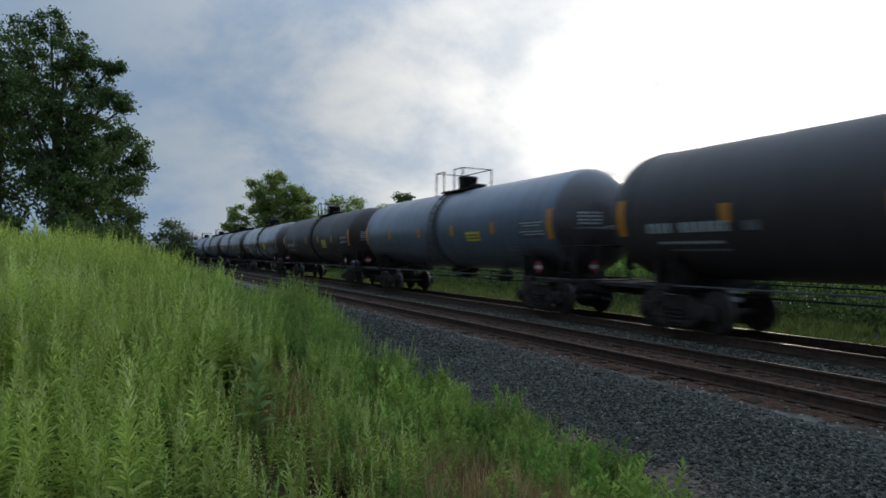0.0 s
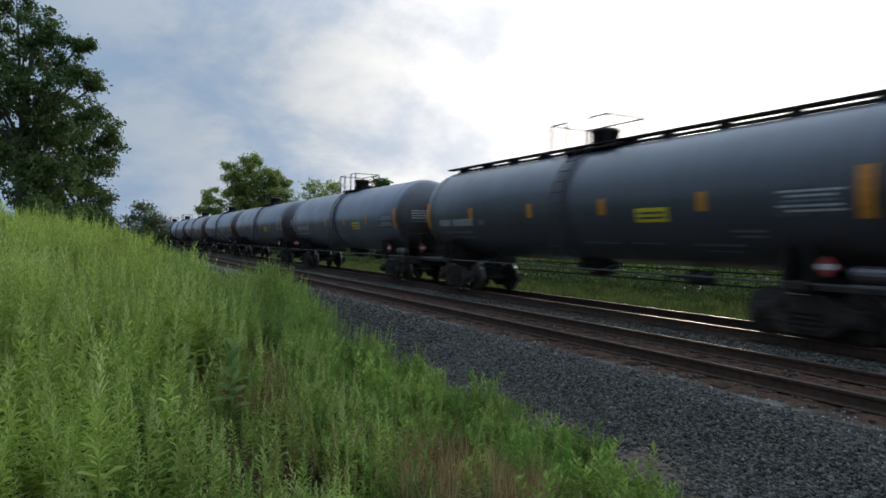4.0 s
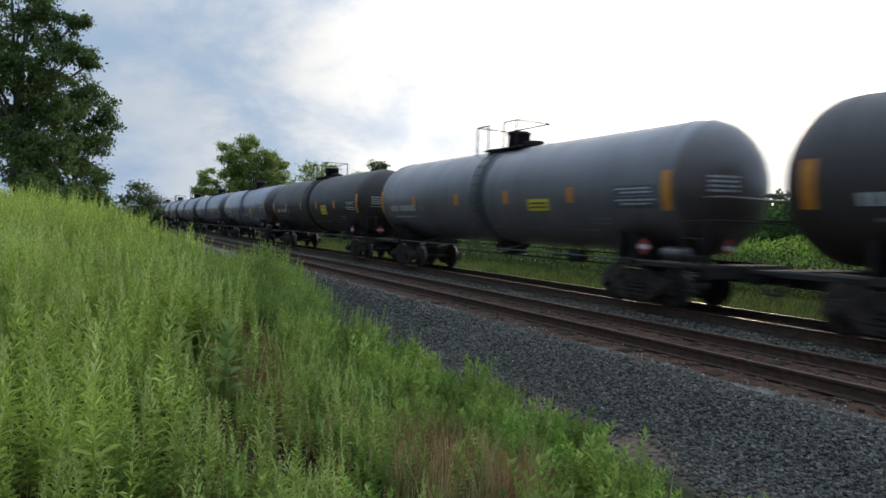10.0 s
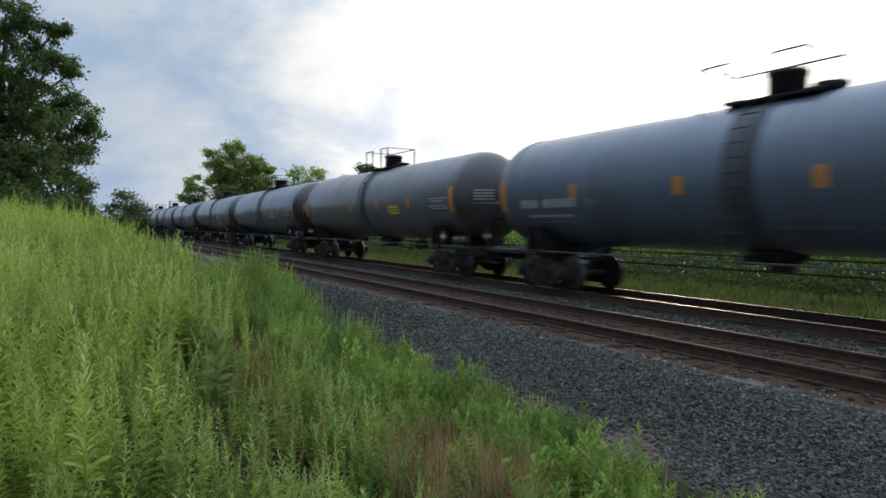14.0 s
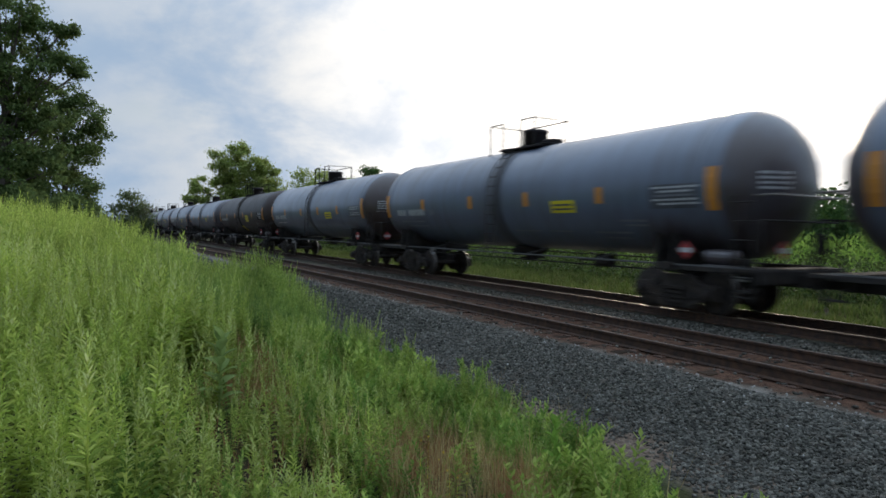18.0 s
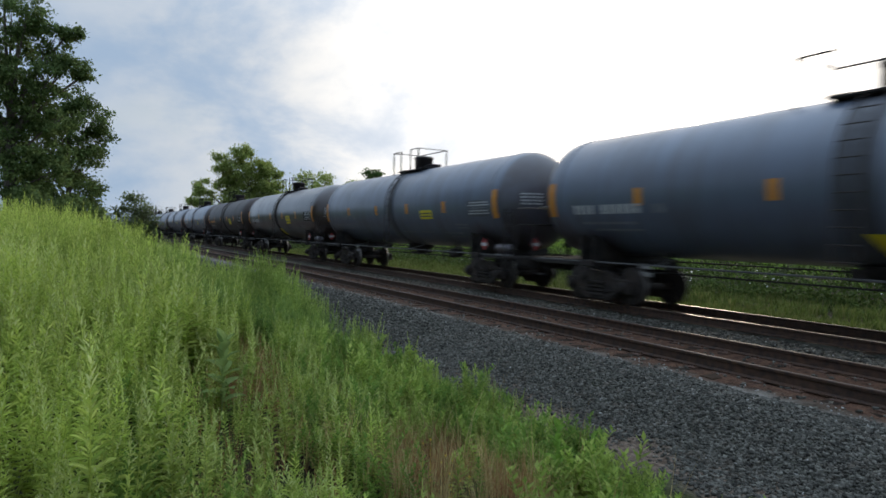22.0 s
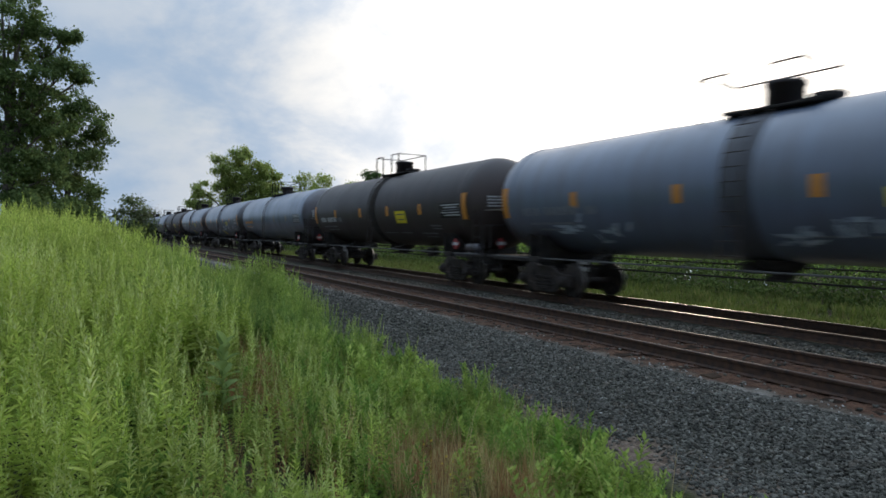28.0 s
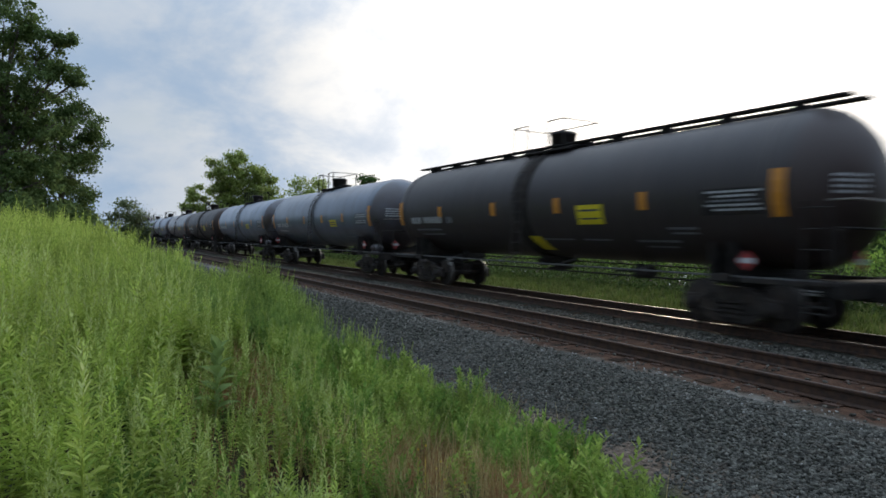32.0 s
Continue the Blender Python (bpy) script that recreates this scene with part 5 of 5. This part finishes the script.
def coupler_mesh():
    def build():
        bm = bmesh.new()
        box(bm, 0, -8.72, .84, .2, .5, .2, .03)
        box(bm, .06, -8.95, .84, .3, .22, .28, .05)
        pipe(bm, [(.35, -8.6, .8), (.35, -8.8, .55), (.22, -9.0, .42)], .03, 6)
        return mesh_of("coupler", bm, CAST)
    return cached("coupler", build)


def end_rail_mesh():
    def build():
        bm = bmesh.new()
        pipe(bm, [(-1.4, -8.58, .5), (-1.4, -8.58, 1.94), (-1.34, -8.58, 2.0), (1.34, -8.58, 2.0), (1.4, -8.58, 1.94), (1.4, -8.58, 1.02)], .024)
        return mesh_of("end_handrail", bm, SOOT)
    return cached("end_rail", build)


def end_ladder_mesh():
    def build():
        bm = bmesh.new()
        for y in (-8.0, -8.45):
            rod(bm, (-1.44, y, .42), (-1.44, y, 2.46), .022, 6)
        for i in range(6):
            rod(bm, (-1.44, -8.0, .5 + .37 * i), (-1.44, -8.45, .5 + .37 * i), .014, 5)
        pipe(bm, [(-1.44, -8.0, 2.46), (-1.3, -8.0, 2.5), (-.9, -8.3, 2.5)], .018, 5)
        return mesh_of("end_ladder", bm, SOOT)
    return cached("end_ladder", build)


def head_bar_mesh():
    def build():
        bm = bmesh.new()
        pipe(bm, [(-1.1, -8.2, 2.5), (-1.1, -8.7, 2.5), (1.1, -8.7, 2.5), (1.1, -8.2, 2.5)], .022)
        return mesh_of("grab_bar", bm, STEEL)
    return cached("head_bar", build)


def run_rail_mesh(x):
    def build():
        bm = bmesh.new()
        rod(bm, (x, -8.3, 1.06), (x, 8.3, 1.06), .021, 6)
        for y in (-4.2, -1.4, 1.4, 4.2):
            pipe(bm, [(x, y, 1.06), (x * .5, y, 1.22), (x * .45, y, 1.4)], .02, 5)
        return mesh_of("side_rail", bm, DUSTY if x < 0 else CAST)
    return cached(("run_rail", x), build)


def brake_pipe_mesh():
    def build():
        bm = bmesh.new()
        rod(bm, (-.55, -6.3, .86), (-.55, 6.3, .86), .02, 6)
        return mesh_of("brake_rod", bm, SOOT)
    return cached("brake_pipe", build)


def outlet_mesh():
    def build():
        bm = bmesh.new()
        lathe(bm, [(.80, .1), (.84, .2), (.96, .24), (1.08, .45), (1.26, .6)], 18, "Z")
        box(bm, 0, .5, 1.08, .7, .4, .24, .05)
        box(bm, 0, 0, .9, 1.0, .08, .07, .02)
        return mesh_of("bottom_outlet", bm, SOOT)
    return cached("outlet", build)


def tank_gear_mesh():
    """Air reservoir and brake valve over the truck."""
    def build():
        bm = bmesh.new()
        lathe(bm, [(-7.98, .05), (-7.94, .13), (-7.88, .165), (-7.28, .165), (-7.22, .13), (-7.18, .05)], 16)
        bmesh.ops.translate(bm, verts=bm.verts, vec=(-1.12, 0, 1.25))
        box(bm, -1.1, -7.6, 1.075, .34, .7, .04, .01)
        return mesh_of("air_reservoir", bm, SLATE)
    return cached("gear", build)


def brake_cylinder_mesh():
    """Brake cylinder, its push rod and the two hangers."""
    def build():
        bm = bmesh.new()
        lathe(bm, [(-3.95, .06), (-3.93, .16), (-3.5, .16), (-3.48, .19), (-3.44, .19), (-3.42, .05)], 14)
        rod(bm, (0, -3.44, 0), (0, -2.7, -.02), .022, 6)
        box(bm, 0, -2.7, -.02, .05, .06, .5, .01)
        bmesh.ops.translate(bm, verts=bm.verts, vec=(-.5, 0, .98))
        for y in (-3.85, -3.55):
            box(bm, -.5, y, 1.16, .06, .05, .3, .01)
        return mesh_of("brake_cylinder", bm, SOOT)
    return cached("brake_cylinder", build)


def relay_valve_mesh():
    def build():
        bm = bmesh.new()
        box(bm, -.62, 4.4, 1.05, .26, .3, .26, .03)
        rod(bm, (-.62, 4.4, 1.1), (-.62, 4.4, 1.34), .03, 6)
        return mesh_of("relay_valve", bm, SOOT)
    return cached("relay_valve", build)


# added pale plates: the sun's glint on the wheel tread as coloured shapes
def tread_glint_mesh():
    def build():
        bm = bmesh.new()
        box(bm, 0, 0, .07, .04, .36, .09, .012)
        box(bm, .02, -.05, -.1, .04, .26, .1, .012)
        rod(bm, (0, .12, .07), (.03, .1, -.12), .02, 6)
        return mesh_of("brake_lever", bm, TREAD_GLINT)
    return cached("brake_lever", build)


def brake_wheel_mesh():
    """Hand brake wheel with its gear housing, on the end that faces the camera."""
    def build():
        bm = bmesh.new()
        ring = [(math.cos(a) * .27, -8.74, 1.62 + math.sin(a) * .27) for a in np.linspace(0, 2 * math.pi, 19)]
        pipe(bm, ring, .018, 5)
        for i in range(4):
            a = .4 + i * math.pi / 2
            rod(bm, (0, -8.72, 1.62), (math.cos(a) * .27, -8.74, 1.62 + math.sin(a) * .27), .013, 5)
        box(bm, 0, -8.62, 1.56, .3, .16, .42, .04)
        box(bm, 0, -8.6, 1.2, .1, .08, .5, .01)
        bmesh.ops.translate(bm, verts=bm.verts, vec=(.55, 0, 0))
        return mesh_of("brake_wheel", bm, SOOT)
    return cached("brake_wheel", build)


def make_ladder(root, top):
    def x_at(z):
        return -math.sqrt(max(.02, (R_TANK + .09) ** 2 - (z - Z_TANK) ** 2)) if z > Z_TANK else -(R_TANK + .09)

    zs = [float(z) for z in np.linspace(1.05, Z_TANK + R_TANK * .93, 12)]

    def stile():
        bm = bmesh.new()
        pipe(bm, [(x_at(z), 0, z) for z in zs], .02, 5)
        return mesh_of("ladder", bm, CAST)
    me = cached("stile", stile)
    ladder = part("ladder", me, None, root, at=pose(0, -.18 + top, 0))
    part("stile", me, None, ladder, at=pose(0, .46, 0))
    for z in zs[1:-1]:
        part("rung", rod_mesh("rung", .46, .012, CAST), None, ladder, at=pose(x_at(z), 0, z, -90))


def diamond_mesh(mat):
    def build():
        bm = bmesh.new()
        box(bm, 0, 0, 0, .02, .28, .28, .004, pose(0, 0, 0, 45, 0, 0))
        return mesh_of("placard", bm, mat)
    return cached(("diamond", mat.name), build)


def diamond_core():
    def build():
        bm = bmesh.new()
        box(bm, 0, 0, 0, .026, .30, .10, .003)
        return mesh_of("placard_band", bm, WHITE)
    return cached("diamond_core", build)


def make_car(paint, deck, label, seed, art=0, tall_label=True, orange_band=False, marks=True, top=0.0, kit=False):
    """One tank car, rail level at its origin, the end that faces the camera at -y."""
    r = random.Random(seed)
    root = new("tank_car")
    tagged(root, label, "tank car", "tank cars of the train")
    part("tank", tank_mesh(paint), None, root)
    if marks:
        part("spill_band", hoop_mesh("spill_band", -.32, .34, .006, STAIN if paint not in (BLACK, MATTE) else SOOT), None, root, "dark stained band round the middle of the tank")
    for y in (-7.3, 7.3):
        part("weld_band", hoop_mesh("weld_band", y - .05, y + .05, .012, paint), None, root)
    for y in (-4.75, -2.3, 2.3, 4.75):
        part("weld_seam", hoop_mesh("weld_seam", y - .02, y + .02, .005, paint), None, root)
    part("valve_housing", dome_mesh(deck), None, root, "dark valve housing on the top", at=pose(0, top, 0))
    if deck == "walk":
        part("roof_walkway", walkway_mesh(), None, root, "full-length black roof walkway")
    part("platform", platform_mesh(), None, root, at=pose(0, -.08 + top, 0))
    make_railing(root, top)
    part("manway", manway_mesh(), None, root, at=pose(0, top, 0))
    make_ladder(root, top)
    for x in (-1.36, 1.36):
        part("side_rail", run_rail_mesh(x), None, root, "thin steel rail along the underside")
    part("brake_rod", brake_pipe_mesh(), None, root)
    part("bottom_outlet", outlet_mesh(), None, root)
    part("brake_cylinder", brake_cylinder_mesh(), None, root, "black brake cylinder hung under the tank")
    part("relay_valve", relay_valve_mesh(), None, root)
    if seed % 3 != 1:
        part("air_reservoir", tank_gear_mesh(), None, root, "grey-blue air reservoir over the truck")
    for turn in (0, 180):
        part("end_sill", sill_mesh(), None, root, at=pose(0, 0, 0, 0, 0, turn))
        part("coupler", coupler_mesh(), None, root, at=pose(0, 0, 0, 0, 0, turn))
        part("end_handrail", end_rail_mesh(), None, root, "black end handrail", at=pose(0, 0, 0, 0, 0, turn))
        part("end_ladder", end_ladder_mesh(), None, root, "black steel corner ladder", at=pose(0, 0, 0, 0, 0, turn))
        part("grab_bar", head_bar_mesh(), None, root, "light steel grab bar across the tank head", at=pose(0, 0, 0, 0, 0, turn))
    if seed % 5 < 3:
        part("brake_wheel", brake_wheel_mesh(), None, root, "black hand brake wheel and gear housing")
    for y in (-6.35, 6.35):
        part("saddle", saddle_mesh(), None, root, at=pose(0, y, 0))
        truck = part("truck", bolster_mesh(), None, root, "black cast steel truck", at=pose(0, y, 0))
        for dy in (-.89, .89):
            part("wheelset", wheelset_mesh(), None, truck, at=pose(0, dy, .462))
            part("bearing_cap", bearing_mesh(), None, truck, at=pose(-1.06, dy, .462))
        part("brake_lever", tread_glint_mesh(), None, truck, "pale plates standing for the glint on the wheel", at=pose(-.98, -1.52, .92))
        for x in (-1.0, 1.0):
            part("side_frame", side_frame_mesh(), None, truck, at=pose(x, 0, 0, 0, 0, 0 if x < 0 else 180))
    # markings on the side that faces the empty track
    if marks:
        for y in (4.6, 1.38, -1.55, -4.45):
            part("reflector_strip", side_mesh("reflector_strip", [(-.11, .11, 2.42, 2.82)], ORANGE), None, root, "orange reflector strip", at=pose(0, y, 0))
        part("reflector_strip", side_mesh("tall_strip", [(-7.72, -7.47, 2.2, 3.08)], ORANGE), None, root, "tall orange reflector strip")
        part("reflector_strip", side_mesh("tall_strip_far", [(7.47, 7.70, 2.2, 3.08)], ORANGE), None, root, "tall orange reflector strip")
        part("warning_panel", side_mesh("warning_panel", [(-3.56, -2.64, 2.22, 2.54)] if not tall_label else [(-3.2, -2.3, 2.12, 2.60)], YELLOW), None, root, "yellow warning panel")
        part("warning_text", side_mesh("warning_text", [(-3.48, -2.72, 2.40, 2.45, .012), (-3.48, -2.72, 2.29, 2.34, .012)] if not tall_label else [(-3.1, -2.4, 2.44, 2.49, .012), (-3.1, -2.4, 2.24, 2.28, .012)], STAIN), None, root)
    else:
        for y in (4.4, 1.5, -1.65, -4.5):
            part("reflector_strip", side_mesh("faded_strip", [(-.11, .11, 2.38, 2.76)], FADED), None, root, "faded orange reflector strip", at=pose(0, y, 0))
    ink = WHITE if paint in (BLACK, MATTE, DARK) or r.random() < .45 else GHOST
    def row(y0, y1, z0, z1, chars, gap=.3):
        """Bars of one line of unreadable characters, from the far end towards the camera."""
        step = (y1 - y0) / chars
        return [(round(y0 + step * i, 3), round(y0 + step * (i + 1 - gap), 3), z0, z1) for i in range(chars)]
    part("stencil_panel", side_mesh("stencil_panel", [(-7.32, -6.0, 2.26, 2.78, .005)], STAIN if paint not in (BLACK, MATTE) else SOOT), None, root, "dark painted panel behind the stencilled data")
    lines = [(row(6.75, 6.0, 2.25, 2.47, 4), ink), (row(5.8, 4.5, 2.25, 2.47, 6), ink), (row(4.2, 3.8, 2.25, 2.45, 2), GHOST), (row(6.5, 4.7, 2.0, 2.06, 7, .2), ink if seed % 2 else GHOST), (row(6.2, 4.6, 1.84, 1.89, 6, .2), GHOST),
             (row(-1.85, -.6, 1.72, 1.76, 4, .1), GHOST), (row(-3.2, -2.2, 1.72, 1.76, 3, .1), GHOST), (row(-5.2, -4.0, 1.70, 1.75, 4, .15), GHOST),
             (row(-5.1, -4.2, 1.58, 1.62, 3, .15), GHOST), (row(-5.75, -5.0, 1.98, 2.03, 3, .15), GHOST), (row(-5.75, -5.1, 1.88, 1.92, 3, .15), GHOST)]
    v = seed % 4
    lines += [(row(-7.27 + .05 * ((i * 3 + v) % 4), -6.05 - .09 * ((i * 2 + v) % 3), round(2.69 - .088 * i, 3), round(2.732 - .088 * i, 3), 4 + (i + v) % 3, .16), GHOST if i % 3 == 2 else WHITE) for i in range(5)]
    for patches, mat in lines[2 if orange_band else 0:]:
        part("lettering", side_mesh("lettering", patches, mat), None, root)

    def head_line(z):
        bm = bmesh.new()
        for i in range(5):
            on_head(bm, -1.08 + .13 * i, -.98 + .13 * i, z, z + .05)
        return mesh_of("lettering", bm, WHITE)
    for i in range(4):
        part("lettering", cached(("head", ink.name, paint in (BLACK, MATTE), i), lambda: head_line(2.92 - .1 * i)), None, root)
    if kit:
        part("kit_panel", side_mesh("kit_panel", [(-.78, -.28, 1.44, 1.82, .008, .22)], YELLOW), None, root, "slanting pale painted panel")
    red = part("placard", diamond_mesh(RED), None, root, "red and white diamond placard", at=pose(-1.46, -6.95, 1.38))
    part("placard_band", diamond_core(), None, red)
    red = part("placard", diamond_mesh(RED), None, root, "red and white diamond placard", at=pose(-.75, -8.63, 1.42, 0, 0, 90))
    part("placard_band", diamond_core(), None, red)
    if orange_band:
        part("lettering", side_mesh("orange_line", row(6.7, 4.3, 2.32, 2.48, 11, .18) + row(6.5, 5.0, 2.08, 2.13, 6, .15), ORANGE), None, root, "broad orange painted band of lettering")
    if art:
        # sprayed paint: overlapping pale blots with a shape of their own
        for i in range(art):
            strokes = []
            y, z = r.uniform(-6.2, 5.0), r.uniform(1.6, 2.0)
            for j in range(6):
                w, h = r.choice(((.5, .07), (.09, .3), (.3, .09), (.12, .22)))
                a, b = y + r.uniform(-.5, .5), z + r.uniform(-.12, .2)
                strokes.append((round(a, 3), round(a + w * r.uniform(.7, 1.4), 3), round(b, 3), round(b + h, 3), .010 + .0004 * (i + j % 3), round(r.uniform(-.25, .25), 3)))
            part("sprayed_paint", side_mesh("sprayed_paint", strokes, PATCH), None, root, "pale sprayed paint" if i == 0 else "")
    WHEELS[root.name] = [w for t in root.children if t.name.startswith("truck") for w in t.children if w.name.startswith("wheelset")]
    return root


WHEELS = {}
LENGTH = 18.1026
OFFSET = 0.29608
COL = {"S": (SLATE, "slate blue"), "G": (GREY, "weathered grey"), "P": (PALE, "pale blue-grey"), "D": (DARK, "dark slate"), "B": (BLACK, "glossy black"), "M": (MATTE, "matte black"), "R": (RUSTY, "pale rust-streaked")}
# place in the train (in car lengths), colour, top, blots of sprayed paint
TRAIN = [
    (-1.07, "M", "rail", 0), (-.069, "M", "rail", 0), (.931, "S", "rail", 0), (1.938, "M", "rail", 0), (2.966, "B", "rail", 16), (3.962, "D", "walk", 0),
    (4.98, "D", "walk", 0), (5.99, "S", "rail", 0), (7.004, "S", "rail", 0), (7.992, "S", "rail", 7), (9.019, "G", "rail", 0),
    (10.018, "P", "rail", 0), (11.02, "M", "rail", 0), (12.029, "G", "rail", 0), (13.035, "M", "rail", 0), (14.039, "S", "rail", 6),
    (15.043, "S", "rail", 0), (16.05, "S", "rail", 0), (17.055, "G", "rail", 0), (18.05, "S", "rail", 0), (19.038, "S", "rail", 1),
    (20.057, "S", "rail", 1), (21.06, "S", "rail", 0), (22.055, "S", "rail", 0), (23.04, "M", "rail", 0), (24.054, "S", "rail", 0),
    (25.05, "S", "rail", 0), (26.04, "S", "rail", 0), (27.024, "B", "rail", 0), (28.017, "M", "funnel", 0), (29.024, "S", "rail", 0),
    (30.03, "S", "rail", 0), (31.01, "R", "rail", 0), (31.996, "S", "rail", 4), (32.965, "M", "rail", 0), (33.96, "P", "funnel", 0),
    (34.925, "S", "rail", 6), (35.922, "S", "rail", 0), (36.915, "M", "walk", 0), (37.93, "S", "rail", 0), (38.93, "P", "rail", 0),
    (39.94, "M", "rail", 0), (40.94, "G", "rail", 0), (41.95, "P", "rail", 0), (42.95, "S", "rail", 0), (43.96, "P", "rail", 0), (44.96, "S", "rail", 0),
]
KITS = (9, 20, 21, 24, 26, 28, 36, 37, 38)
TOPS = {"rail": "a railed top platform", "walk": "a full-length roof walkway", "funnel": "a flared valve housing"}


def make_train():
    cars = []
    for i, (place, col, deck, art) in enumerate(TRAIN):
        paint, word = COL[col]
        label = "%s tank car with %s%s" % (word, TOPS[deck], " and sprayed paint" if art else "")
        car = make_car(paint, deck, label, i + 50, art, tall_label=paint in (BLACK, MATTE), orange_band=col == "R" or i in (29, 35), marks=i != 35, top={14: .36, 29: .45, 35: .55}.get(i, 0.0), kit=i in KITS)
        car.location = (TRAIN_X, LENGTH * (place + OFFSET), 0)
        cars.append((car, LENGTH * (place + OFFSET)))
    return cars


CARS = make_train()


def motions():
    for car, y in CARS:
        walk(car, [(0.0, pose(TRAIN_X, y, 0)), (32.0, pose(TRAIN_X, y - SPEED * 32.0, 0))])
        # the wheels turn while the car rolls past, a little under a quarter turn a step
        first, last = max(0, int((y - 40.0) / SPEED * FPS)), min(32 * FPS, int((y + 2.0) / SPEED * FPS))
        steps = sorted({0, 32 * FPS, *range(first, last + 1)}) if last > first else [0, 32 * FPS]
        for wheel in WHEELS[car.name]:
            spot = wheel.matrix_basis.translation.copy()
            rows = []
            for n in steps:
                turn = -math.degrees(SPEED / FPS / 0.462) * (min(max(n, first), last) - first)
                rows.append((n / FPS, pose(*spot, -turn % 360)))
            walk(wheel, rows)


motions()
